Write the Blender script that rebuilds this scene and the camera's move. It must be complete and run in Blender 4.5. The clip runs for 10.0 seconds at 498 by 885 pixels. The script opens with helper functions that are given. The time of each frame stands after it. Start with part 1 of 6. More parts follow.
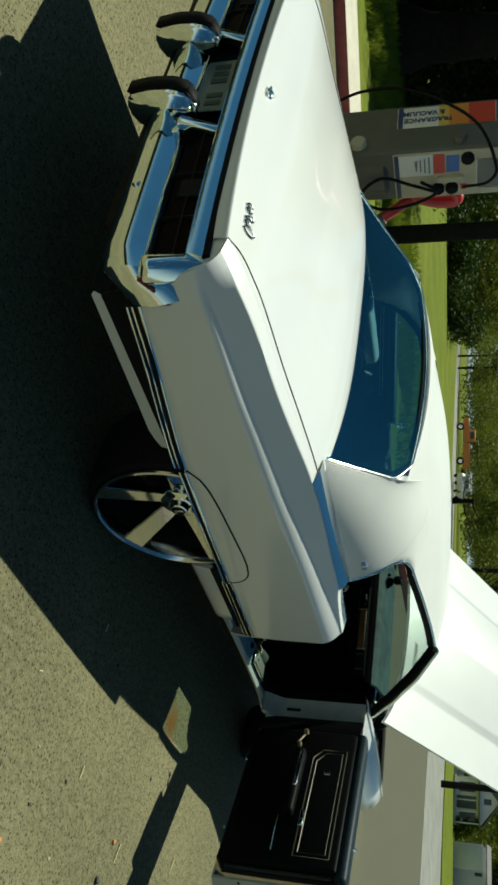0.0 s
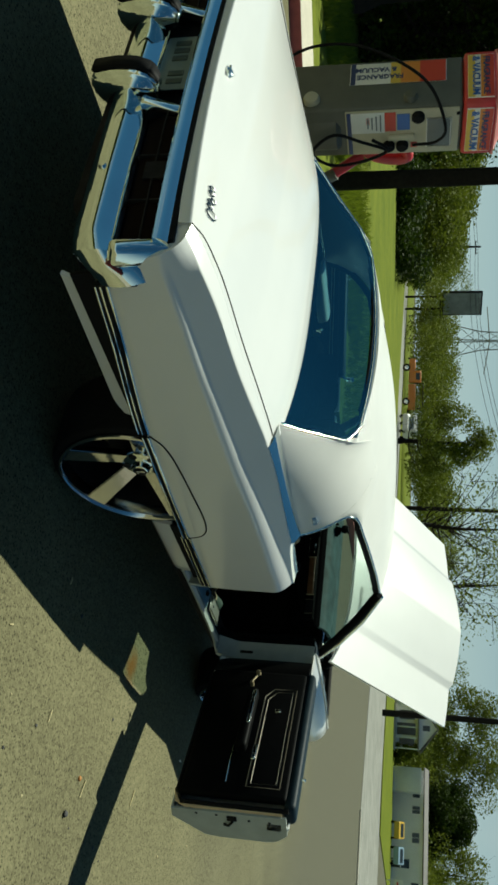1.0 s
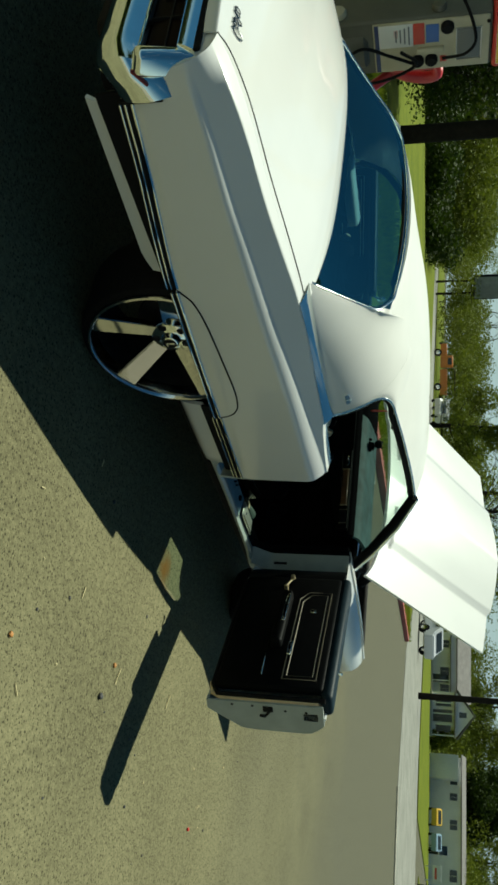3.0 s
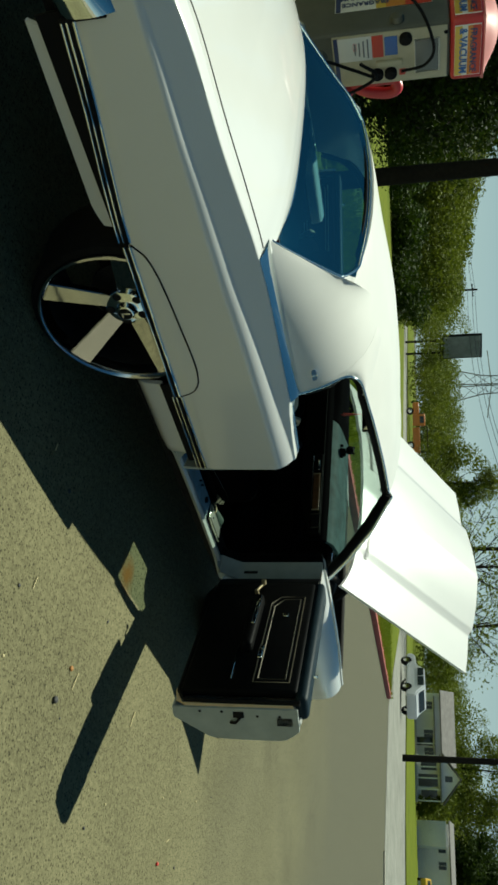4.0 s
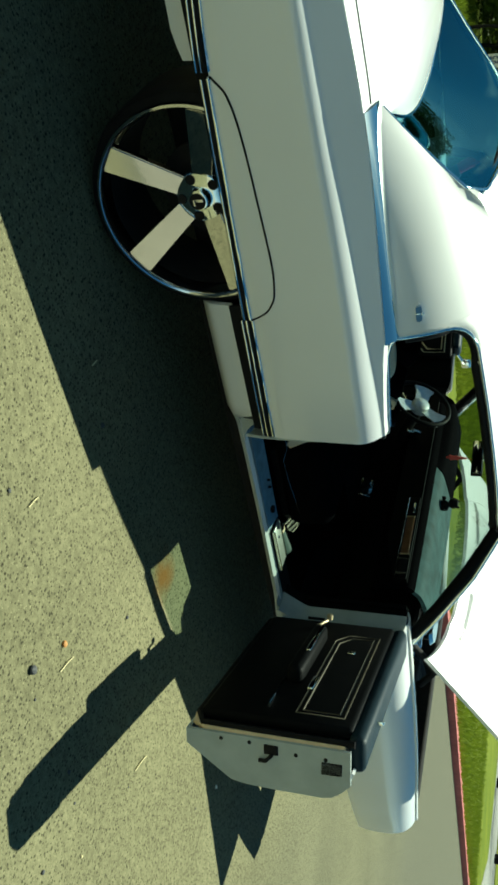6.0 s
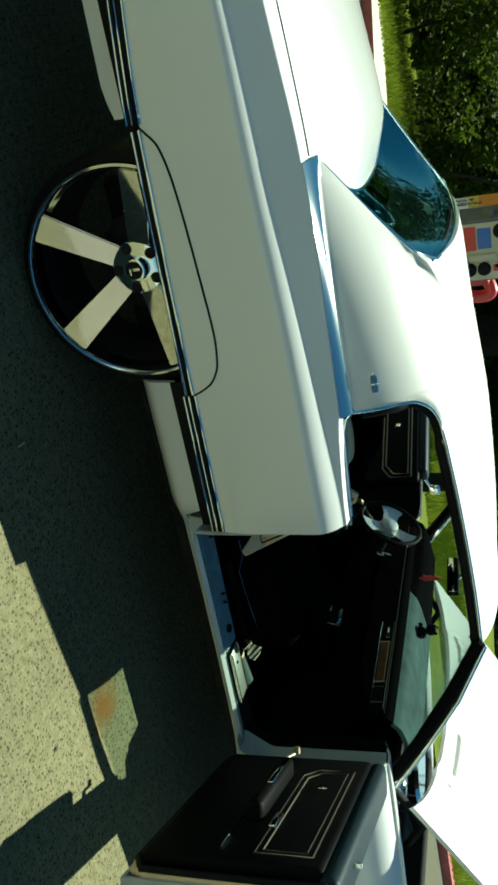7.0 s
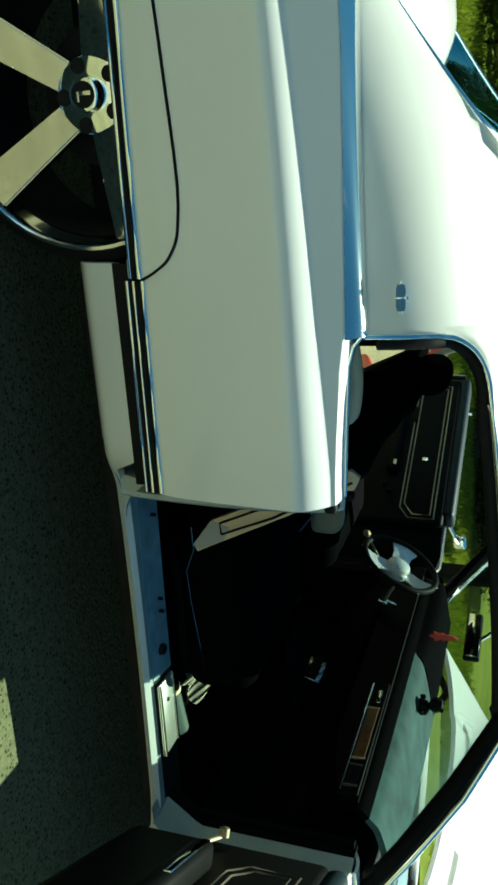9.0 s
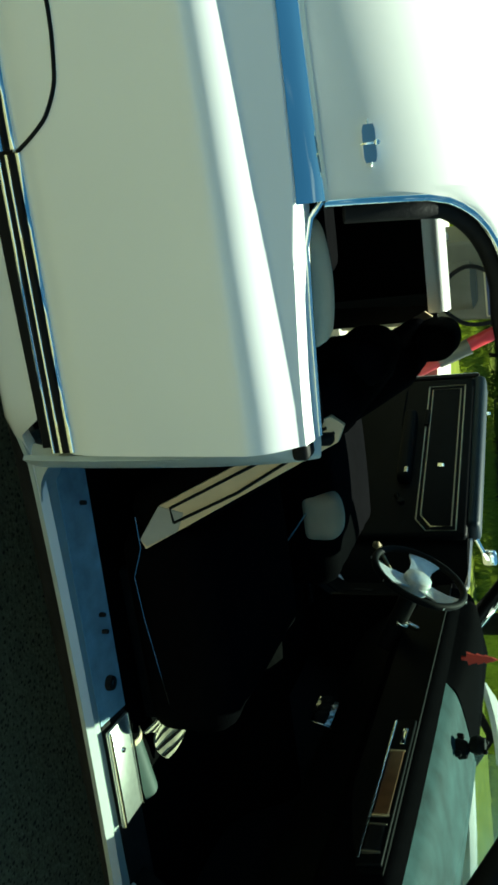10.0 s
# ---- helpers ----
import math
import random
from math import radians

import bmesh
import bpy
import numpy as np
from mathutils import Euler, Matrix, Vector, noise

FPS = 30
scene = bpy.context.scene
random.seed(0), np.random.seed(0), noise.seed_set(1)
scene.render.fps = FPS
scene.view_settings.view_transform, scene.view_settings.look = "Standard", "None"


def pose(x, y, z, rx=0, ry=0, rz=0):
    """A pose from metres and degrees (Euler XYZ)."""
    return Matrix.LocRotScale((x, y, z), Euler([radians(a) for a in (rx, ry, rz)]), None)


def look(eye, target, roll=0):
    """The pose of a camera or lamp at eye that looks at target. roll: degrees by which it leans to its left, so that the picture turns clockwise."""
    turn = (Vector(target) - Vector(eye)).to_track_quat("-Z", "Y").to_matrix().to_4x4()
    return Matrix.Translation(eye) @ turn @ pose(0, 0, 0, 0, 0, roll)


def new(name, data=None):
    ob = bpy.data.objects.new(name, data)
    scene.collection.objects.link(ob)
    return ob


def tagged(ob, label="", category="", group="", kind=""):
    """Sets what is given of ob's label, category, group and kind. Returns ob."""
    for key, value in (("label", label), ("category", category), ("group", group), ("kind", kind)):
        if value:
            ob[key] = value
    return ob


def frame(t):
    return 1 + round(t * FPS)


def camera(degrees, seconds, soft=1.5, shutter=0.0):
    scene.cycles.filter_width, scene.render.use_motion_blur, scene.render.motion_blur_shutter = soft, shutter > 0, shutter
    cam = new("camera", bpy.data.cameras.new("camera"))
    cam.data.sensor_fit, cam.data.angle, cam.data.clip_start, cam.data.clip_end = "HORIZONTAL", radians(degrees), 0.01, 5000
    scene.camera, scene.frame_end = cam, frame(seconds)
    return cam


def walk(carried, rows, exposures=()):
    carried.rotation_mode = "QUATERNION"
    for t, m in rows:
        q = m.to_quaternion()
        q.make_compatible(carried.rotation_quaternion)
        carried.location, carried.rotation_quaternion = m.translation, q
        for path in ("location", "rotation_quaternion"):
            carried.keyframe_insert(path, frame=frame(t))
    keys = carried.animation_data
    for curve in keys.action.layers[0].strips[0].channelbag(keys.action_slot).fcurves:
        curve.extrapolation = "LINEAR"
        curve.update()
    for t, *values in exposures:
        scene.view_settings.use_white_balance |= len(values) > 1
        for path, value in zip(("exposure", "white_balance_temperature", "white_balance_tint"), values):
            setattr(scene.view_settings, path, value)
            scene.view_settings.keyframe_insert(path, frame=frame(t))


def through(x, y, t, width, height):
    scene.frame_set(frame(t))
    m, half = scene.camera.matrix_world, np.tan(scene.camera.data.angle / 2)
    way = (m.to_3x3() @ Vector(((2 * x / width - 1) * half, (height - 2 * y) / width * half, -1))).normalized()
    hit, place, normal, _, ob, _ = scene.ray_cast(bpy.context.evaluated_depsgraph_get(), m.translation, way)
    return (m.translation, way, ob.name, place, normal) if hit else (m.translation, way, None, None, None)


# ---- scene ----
cam = camera(32.5, 10.0, soft=3.0)
PATH = [
    (0, (-2.727, -2.639, 1.485), (-1.19, -1.46, 0.987), 90.3),
    (0.5, (-2.802, -2.647, 1.484), (-1.112, -1.636, 1.135), 89.5),
    (1, (-2.931, -2.665, 1.485), (-1.291, -1.585, 1.108), 91.3),
    (1.5, (-2.911, -2.712, 1.5), (-1.223, -1.706, 1.127), 91.9),
    (2, (-2.827, -2.89, 1.481), (-1.162, -1.849, 1.103), 90.3),
    (2.5, (-2.724, -3.008, 1.481), (-1.078, -1.963, 1.034), 90.4),
    (4, (-2.232, -3.24, 1.484), (-0.671, -2.053, 1.094), 88.4),
    (4.5, (-1.94, -3.39, 1.496), (-0.68, -1.89, 1.092), 85.6),
    (5, (-1.691, -3.39, 1.451), (-0.401, -1.96, 0.912), 87.7),
    (5.5, (-1.383, -3.383, 1.447), (-0.04, -2.026, 0.85), 92.7),
    (7, (-0.617, -3.322, 1.45), (0.251, -1.615, 0.872), 87.1),
    (7.5, (-0.468, -3.241, 1.482), (0.364, -1.464, 1.092), 87.5),
    (8, (-0.263, -3.134, 1.444), (0.374, -1.286, 1.023), 88.9),
    (8.5, (-0.036, -2.963, 1.397), (0.538, -1.118, 0.878), 91.4),
    (9, (0.1, -2.699, 1.359), (0.781, -0.931, 0.718), 93.4),
    (9.5, (0.276, -2.491, 1.345), (0.943, -0.739, 0.648), 90.9),
    (10, (0.538, -2.258, 1.324), (1.048, -0.45, 0.637), 87.6),
]
walk(cam, [(t, look(eye, target, roll)) for t, eye, target, roll in PATH], [(0, 0.22, 6400, -4), (1, 0.24, 6450, -5), (2.5, 0.28, 6550, -7), (4, 0.26, 6500, -7), (4.5, 0.30, 6500, -7), (5, 0.66, 6400, -10), (5.5, 0.90, 6300, -13), (7, 0.95, 6300, -14), (7.5, 0.82, 6300, -14), (9, 1.30, 6300, -18), (10, 1.60, 6300, -17)])

# ---- world and sun ----
SUN_DIR = Vector((0.23, 0.515, 1.0)).normalized()
world = bpy.data.worlds.new("sky")
scene.world = world
world.use_nodes = True
wn, wl = world.node_tree.nodes, world.node_tree.links
sky = wn.new("ShaderNodeTexSky")
sky.sky_type = "NISHITA"
sky.sun_disc = False
sky.sun_elevation = math.asin(SUN_DIR.z)
sky.sun_rotation = math.atan2(SUN_DIR.x, SUN_DIR.y)
sky.air_density, sky.dust_density, sky.ozone_density = 1.0, 0.3, 1.6
wtc = wn.new("ShaderNodeTexCoord")
wmap = wn.new("ShaderNodeMapping")
wmap.inputs["Scale"].default_value = (1.0, 1.0, 2.6)
cloud = wn.new("ShaderNodeTexNoise")
cloud.inputs["Scale"].default_value, cloud.inputs["Detail"].default_value = 3.2, 7
ramp = wn.new("ShaderNodeValToRGB")
ramp.color_ramp.elements[0].position, ramp.color_ramp.elements[1].position = 0.60, 0.80
cmix = wn.new("ShaderNodeMixRGB")
cmix.inputs["Color2"].default_value = (6.0, 6.4, 6.6, 1)
wl.new(wtc.outputs["Generated"], wmap.inputs["Vector"])
wl.new(wmap.outputs["Vector"], cloud.inputs["Vector"])
wl.new(cloud.outputs["Fac"], ramp.inputs["Fac"])
wl.new(ramp.outputs["Color"], cmix.inputs["Fac"])
grade = wn.new("ShaderNodeMixRGB")
grade.blend_type, grade.inputs["Fac"].default_value = "MULTIPLY", 1.0
grade.inputs["Color2"].default_value = (0.29, 0.57, 0.68, 1)
wl.new(sky.outputs["Color"], grade.inputs["Color1"])
wl.new(grade.outputs["Color"], cmix.inputs["Color1"])
# bright summer haze towards the horizon
sep = wn.new("ShaderNodeSeparateXYZ")
haze = wn.new("ShaderNodeMapRange")
haze.interpolation_type = "SMOOTHSTEP"
haze.inputs["From Min"].default_value, haze.inputs["From Max"].default_value = 0.34, 0.0
haze.inputs["To Max"].default_value = 0.75
hmix = wn.new("ShaderNodeMixRGB")
hmix.inputs["Color2"].default_value = (9.0, 10.4, 10.8, 1)
wl.new(wtc.outputs["Generated"], sep.inputs["Vector"])
wl.new(sep.outputs["Z"], haze.inputs["Value"])
wl.new(haze.outputs["Result"], hmix.inputs["Fac"])
wl.new(cmix.outputs["Color"], hmix.inputs["Color1"])
wl.new(hmix.outputs["Color"], wn["Background"].inputs["Color"])
wn["Background"].inputs["Strength"].default_value = 0.05
sun = new("sun", bpy.data.lights.new("sun", "SUN"))
sun.data.energy, sun.data.angle, sun.data.color = 5.0, radians(0.5), (1.0, 0.96, 0.86)
sun.matrix_world = look(SUN_DIR * 60, (0, 0, 0))

# ---- materials ----


def mat(name, color, rough=0.5, metal=0.0, vary=0.15, scale=8.0, bump=0.0, bump_scale=60.0, coat=0.0, second=None, detail=4.0,
        isle=0.0, objr=0.0, spec=0.5, rough_vary=0.0, stain_scale=0.0):
    """A plain surface: base colour varied at two scales, relief, gloss."""
    m = bpy.data.materials.new(name)
    m.use_nodes = True
    n, l = m.node_tree.nodes, m.node_tree.links
    b = n["Principled BSDF"]
    b.inputs["Roughness"].default_value, b.inputs["Metallic"].default_value = rough, metal
    b.inputs["Specular IOR Level"].default_value = min(spec, 0.1) if rough >= 0.9 else spec
    if coat:
        b.inputs["Coat Weight"].default_value, b.inputs["Coat Roughness"].default_value = coat, 0.03
    tc = n.new("ShaderNodeTexCoord")
    t1, t2 = n.new("ShaderNodeTexNoise"), n.new("ShaderNodeTexNoise")
    t1.inputs["Scale"].default_value, t1.inputs["Detail"].default_value = scale, detail
    t2.inputs["Scale"].default_value, t2.inputs["Detail"].default_value = stain_scale or scale * 0.13, 3
    l.new(tc.outputs["Object"], t1.inputs["Vector"])
    l.new(tc.outputs["Object"], t2.inputs["Vector"])
    add = n.new("ShaderNodeMath")
    add.operation = "ADD"
    l.new(t1.outputs["Fac"], add.inputs[0])
    l.new(t2.outputs["Fac"], add.inputs[1])
    last = add.outputs[0]
    if isle or objr:
        src = n.new("ShaderNodeNewGeometry").outputs["Random Per Island"] if isle else n.new("ShaderNodeObjectInfo").outputs["Random"]
        mul = n.new("ShaderNodeMath")
        mul.operation = "MULTIPLY_ADD"
        mul.inputs[1].default_value = isle or objr
        l.new(src, mul.inputs[0])
        l.new(last, mul.inputs[2])
        last = mul.outputs[0]
    r = n.new("ShaderNodeMapRange")
    r.inputs["From Min"].default_value, r.inputs["From Max"].default_value = 0.65, 1.35 + isle + objr
    l.new(last, r.inputs["Value"])
    mix = n.new("ShaderNodeMixRGB")
    c = Vector(color)
    lo = Vector(second) if second else c * (1 - vary)
    hi = c if second else c * (1 + vary)
    mix.inputs["Color1"].default_value, mix.inputs["Color2"].default_value = (*lo, 1), (*[min(1, v) for v in hi], 1)
    l.new(r.outputs["Result"], mix.inputs["Fac"])
    l.new(mix.outputs["Color"], b.inputs["Base Color"])
    if rough_vary:
        rr = n.new("ShaderNodeMapRange")
        rr.inputs["To Min"].default_value, rr.inputs["To Max"].default_value = max(0.02, rough - rough_vary), rough + rough_vary
        l.new(t2.outputs["Fac"], rr.inputs["Value"])
        l.new(rr.outputs["Result"], b.inputs["Roughness"])
    if bump:
        t3, bp = n.new("ShaderNodeTexNoise"), n.new("ShaderNodeBump")
        t3.inputs["Scale"].default_value, t3.inputs["Detail"].default_value = bump_scale, 5
        bp.inputs["Strength"].default_value, bp.inputs["Distance"].default_value = bump, 0.01
        l.new(tc.outputs["Object"], t3.inputs["Vector"])
        l.new(t3.outputs["Fac"], bp.inputs["Height"])
        l.new(bp.outputs["Normal"], b.inputs["Normal"])
    return m


def glass(name, tint, rough=0.0, ior=1.6, film=(1.0, 1.0, 1.0)):
    """Thin tinted pane: a clear part and a mirror part."""
    m = bpy.data.materials.new(name)
    m.use_nodes = True
    n, l = m.node_tree.nodes, m.node_tree.links
    tr, gl, mx, fr = (n.new("ShaderNode" + k) for k in ("BsdfTransparent", "BsdfGlossy", "MixShader", "Fresnel"))
    tr.inputs["Color"].default_value = (*tint, 1)
    gl.inputs["Roughness"].default_value = rough
    gl.inputs["Color"].default_value = (*film, 1)
    fr.inputs["IOR"].default_value = ior
    l.new(fr.outputs["Fac"], mx.inputs["Fac"])
    l.new(tr.outputs["BSDF"], mx.inputs[1])
    l.new(gl.outputs["BSDF"], mx.inputs[2])
    l.new(mx.outputs["Shader"], n["Material Output"].inputs["Surface"])
    return m


PAINT = mat("white_paint", (0.80, 0.80, 0.76), 0.22, vary=0.03, scale=3, coat=0.6, rough_vary=0.05)
ROOFPAINT = mat("satin_roof_paint", (0.76, 0.75, 0.69), 0.38, vary=0.05, scale=5, coat=0.2, rough_vary=0.06)
DOORTOP = mat("dark_door_vinyl", (0.010, 0.020, 0.026), 0.5, vary=0.3, scale=22, bump=0.1, bump_scale=260, spec=0.12)
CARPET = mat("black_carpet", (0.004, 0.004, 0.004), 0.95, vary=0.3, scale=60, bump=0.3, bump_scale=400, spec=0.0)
GREYVINYL = mat("grey_vinyl", (0.42, 0.41, 0.37), 0.55, vary=0.12, scale=18, bump=0.08, bump_scale=200)
CHROME = mat("chrome", (0.90, 0.95, 0.90), 0.06, 1.0, vary=0.05, scale=12, rough_vary=0.03)
STEEL = mat("polished_alloy", (0.72, 0.72, 0.72), 0.12, 1.0, vary=0.06, scale=14, rough_vary=0.04)
MIRRORALLOY = mat("mirror_polished_alloy", (0.62, 0.62, 0.60), 0.05, 1.0, vary=0.08, scale=9, rough_vary=0.02, bump=0.02, bump_scale=14)
RUBBER = mat("black_rubber", (0.010, 0.010, 0.010), 0.6, vary=0.3, scale=40, bump=0.15, bump_scale=200, spec=0.08)
# near-black colour standing in for the shade inside seams and recesses
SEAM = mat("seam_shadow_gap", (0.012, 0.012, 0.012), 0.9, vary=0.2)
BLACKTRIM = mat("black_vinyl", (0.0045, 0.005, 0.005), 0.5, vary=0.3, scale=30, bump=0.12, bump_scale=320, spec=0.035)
DASHTOP = mat("worn_dash_vinyl", (0.036, 0.070, 0.074), 0.6, vary=0.5, scale=14, bump=0.15, bump_scale=260, spec=0.08)
LENS = mat("dark_red_lens", (0.004, 0.0015, 0.0015), 0.35, vary=0.2, spec=0.02)
UNDER = mat("underbody_black", (0.015, 0.014, 0.013), 0.8, vary=0.4, scale=20, bump=0.3, spec=0.15)
BLUESILL = mat("worn_blue_sill_paint", (0.26, 0.38, 0.44), 0.45, vary=0.35, scale=25, bump=0.1)
JAMB = mat("jamb_paint", (0.40, 0.44, 0.41), 0.35, vary=0.15, scale=14, bump=0.06)
BOLDCHROME = mat("dark_plated_band", (0.30, 0.31, 0.30), 0.15, 1.0, vary=0.1)
# darker copy of the gold trim, with shade put into its colour
PEWTER = mat("dull_gold_shade_tone", (0.10, 0.09, 0.06), 0.5, 0.3, vary=0.2)
GOLD = mat("gold_stripe", (0.50, 0.42, 0.25), 0.35, 0.6, vary=0.1)
TAN = mat("tan_vinyl", (0.78, 0.61, 0.38), 0.55, vary=0.12, scale=14, bump=0.1, bump_scale=200)
WOOD = mat("wood_grain_insert", (0.16, 0.08, 0.035), 0.35, vary=0.35, scale=30)
ALU = mat("brushed_sill_plate", (0.68, 0.68, 0.62), 0.3, 0.8, vary=0.12, scale=60)
BLUECREST = mat("blue_crest_enamel", (0.10, 0.20, 0.34), 0.2, vary=0.1)
PLATE = mat("pale_green_plate", (0.13, 0.175, 0.16), 0.4, vary=0.1)
INK = mat("dark_plate_ink", (0.03, 0.05, 0.04), 0.5, vary=0.1)
MARKER = mat("dark_red_marker", (0.22, 0.02, 0.015), 0.3, vary=0.1)
REDDECO = mat("red_felt", (0.55, 0.03, 0.02), 0.7, vary=0.15, scale=30)
GLASS = glass("tinted_glass", (0.17, 0.40, 0.42), 0.0, 3.6, (0.40, 0.84, 0.92))
CLEARGLASS = glass("faintly_green_glass", (0.50, 0.60, 0.54), 0.0, 1.5)

# ---- helpers ----


def mesh_of(name, verts, faces, smooth=True):
    me = bpy.data.meshes.new(name)
    me.from_pydata([tuple(v) for v in verts], [], faces)
    me.update()
    if smooth:
        me.polygons.foreach_set("use_smooth", [True] * len(me.polygons))
    return me


def part(name, me, material, parent=None, label=""):
    if isinstance(me, bmesh.types.BMesh):
        bm, me = me, bpy.data.meshes.new(name)
        bm.to_mesh(me)
        bm.free()
    if material:
        me.materials.clear()
        me.materials.append(material)
    ob = new(name, me)
    if parent is not None:
        ob.parent = parent
    if label:
        ob["label"] = label
    return ob


def thing(name, label, category, at=(0, 0, 0), group="", kind=""):
    ob = new(name)
    ob.matrix_world = at if isinstance(at, Matrix) else Matrix.Translation(at)
    ob.empty_display_size = 0.1
    return tagged(ob, label, category, group, kind)


def sheet(fn, nu, nv, thick=0.0, flip=False, smooth=True):
    """A curved panel from fn(u, v); with thickness towards its back where asked."""
    P = [[Vector(fn(i / nu, j / nv)) for j in range(nv + 1)] for i in range(nu + 1)]
    V = [p for r in P for p in r]
    k = nv + 1
    F = []
    for i in range(nu):
        for j in range(nv):
            q = (i * k + j, (i + 1) * k + j, (i + 1) * k + j + 1, i * k + j + 1)
            F.append(q[::-1] if flip else q)
    me = mesh_of("sheet", V, F, smooth)
    if thick:
        bm = bmesh.new()
        bm.from_mesh(me)
        bm.normal_update()
        nrm = {v.index: v.normal.copy() for v in bm.verts}
        bm.free()
        n = len(V)
        V2 = V + [V[i] - nrm[i] * thick for i in range(n)]
        F2 = F + [tuple(a + n for a in f[::-1]) for f in F]
        loop = [i * k for i in range(nu + 1)] + [nu * k + j for j in range(1, k)] + [i * k + nv for i in range(nu - 1, -1, -1)] + list(range(nv - 1, 0, -1))
        for a, b in zip(loop, loop[1:] + loop[:1]):
            q = (a, b, b + n, a + n)
            F2.append(q if flip else q[::-1])
        me = mesh_of("sheet", V2, F2, smooth)
        if smooth:
            me.set_sharp_from_angle(angle=radians(50))
    return me


def tube(points, r, n=8, caps=True, closed=False):
    """A round bar along a line of points; r may be a number or a function of 0..1."""
    pts = [Vector(p) for p in points]
    V, F, m = [], [], len(pts)
    ref = Vector((0, 0, 1))
    for i, p in enumerate(pts):
        if closed:
            d = (pts[(i + 1) % m] - pts[i - 1]).normalized()
        else:
            d = (pts[min(i + 1, m - 1)] - pts[max(i - 1, 0)]).normalized()
        if abs(d.dot(ref)) > 0.97:
            ref = Vector((0, 1, 0)) if abs(d.y) < 0.9 else Vector((1, 0, 0))
        a = d.cross(ref).normalized()
        b = d.cross(a)
        rr = r(i / max(1, m - 1)) if callable(r) else r
        V += [p + (a * math.cos(2 * math.pi * k / n) + b * math.sin(2 * math.pi * k / n)) * rr for k in range(n)]
        ref = -b
    for i in range(m if closed else m - 1):
        for k in range(n):
            k2, i2 = (k + 1) % n, (i + 1) % m
            F.append((i * n + k, i * n + k2, i2 * n + k2, i2 * n + k))
    if caps and not closed:
        F.append(tuple(range(n))[::-1])
        F.append(tuple((m - 1) * n + k for k in range(n)))
    me = mesh_of("tube", V, F)
    me.set_sharp_from_angle(angle=radians(60))
    return me


def rbox(sx, sy, sz, at=(0, 0, 0), bevel=0.01, seg=2, turn=None):
    """A box with rounded edges, centred on at."""
    bm = bmesh.new()
    bmesh.ops.create_cube(bm, size=1, matrix=Matrix.Diagonal((sx, sy, sz, 1)))
    if bevel:
        bmesh.ops.bevel(bm, geom=bm.edges[:], offset=min(bevel, 0.45 * min(sx, sy, sz)), segments=seg, affect="EDGES", profile=0.5)
    m = Matrix.Translation(at) @ (turn.to_4x4() if turn else Matrix())
    bmesh.ops.transform(bm, matrix=m, verts=bm.verts[:])
    for f in bm.faces:
        f.smooth = bevel > 0
    return bm


def lathe(profile, n=32, axis="z", at=(0, 0, 0)):
    """A turned body from (radius, height) pairs."""
    V, F, m = [], [], len(profile)
    for k in range(n):
        a = 2 * math.pi * k / n
        for r, h in profile:
            p = (r * math.cos(a), r * math.sin(a), h) if axis == "z" else (r * math.cos(a), h, r * math.sin(a)) if axis == "y" else (h, r * math.cos(a), r * math.sin(a))
            V.append(Vector(p) + Vector(at))
    for k in range(n):
        for j in range(m - 1):
            F.append((k * m + j, ((k + 1) % n) * m + j, ((k + 1) % n) * m + j + 1, k * m + j + 1))
    me = mesh_of("lathe", V, F)
    me.set_sharp_from_angle(angle=radians(40))
    return me


def prism(outline, h0, h1, axis="y", smooth=False):
    """An outline of (a, b) pairs drawn out from h0 to h1 along an axis."""
    put = {"y": lambda a, b, h: (a, h, b), "z": lambda a, b, h: (a, b, h), "x": lambda a, b, h: (h, a, b)}[axis]
    n = len(outline)
    V = [put(a, b, h0) for a, b in outline] + [put(a, b, h1) for a, b in outline]
    F = [tuple(range(n)), tuple(range(2 * n - 1, n - 1, -1))] + [(i, i + n, (i + 1) % n + n, (i + 1) % n) for i in range(n)]
    me = mesh_of("prism", V, F, smooth)
    bm = bmesh.new()
    bm.from_mesh(me)
    bmesh.ops.recalc_face_normals(bm, faces=bm.faces[:])
    bm.to_mesh(me)
    bm.free()
    return me


def join(*meshes):
    """Several meshes or bmeshes as one bmesh."""
    out = bmesh.new()
    for me in meshes:
        if isinstance(me, bmesh.types.BMesh):
            b, me = me, bpy.data.meshes.new("tmp")
            b.to_mesh(me)
            b.free()
        out.from_mesh(me)
        bpy.data.meshes.remove(me)
    return out


def interp(x, *pairs):
    """Smooth interpolation through (x, value) pairs."""
    xs = [p[0] for p in pairs]
    ys = [p[1] for p in pairs]
    if x <= xs[0]:
        return ys[0]
    if x >= xs[-1]:
        return ys[-1]
    i = max(k for k in range(len(xs)) if xs[k] <= x)
    h = xs[i + 1] - xs[i]
    t = (x - xs[i]) / h

    def slope(k):
        if k == 0 or k == len(xs) - 1:
            j = min(k, len(xs) - 2)
            return (ys[j + 1] - ys[j]) / (xs[j + 1] - xs[j])
        a, b = (ys[k] - ys[k - 1]) / (xs[k] - xs[k - 1]), (ys[k + 1] - ys[k]) / (xs[k + 1] - xs[k])
        return 0.0 if a * b <= 0 else 2 * a * b / (a + b)
    m0, m1 = slope(i) * h, slope(i + 1) * h
    return (2 * t**3 - 3 * t * t + 1) * ys[i] + (t**3 - 2 * t * t + t) * m0 + (3 * t * t - 2 * t**3) * ys[i + 1] + (t**3 - t * t) * m1


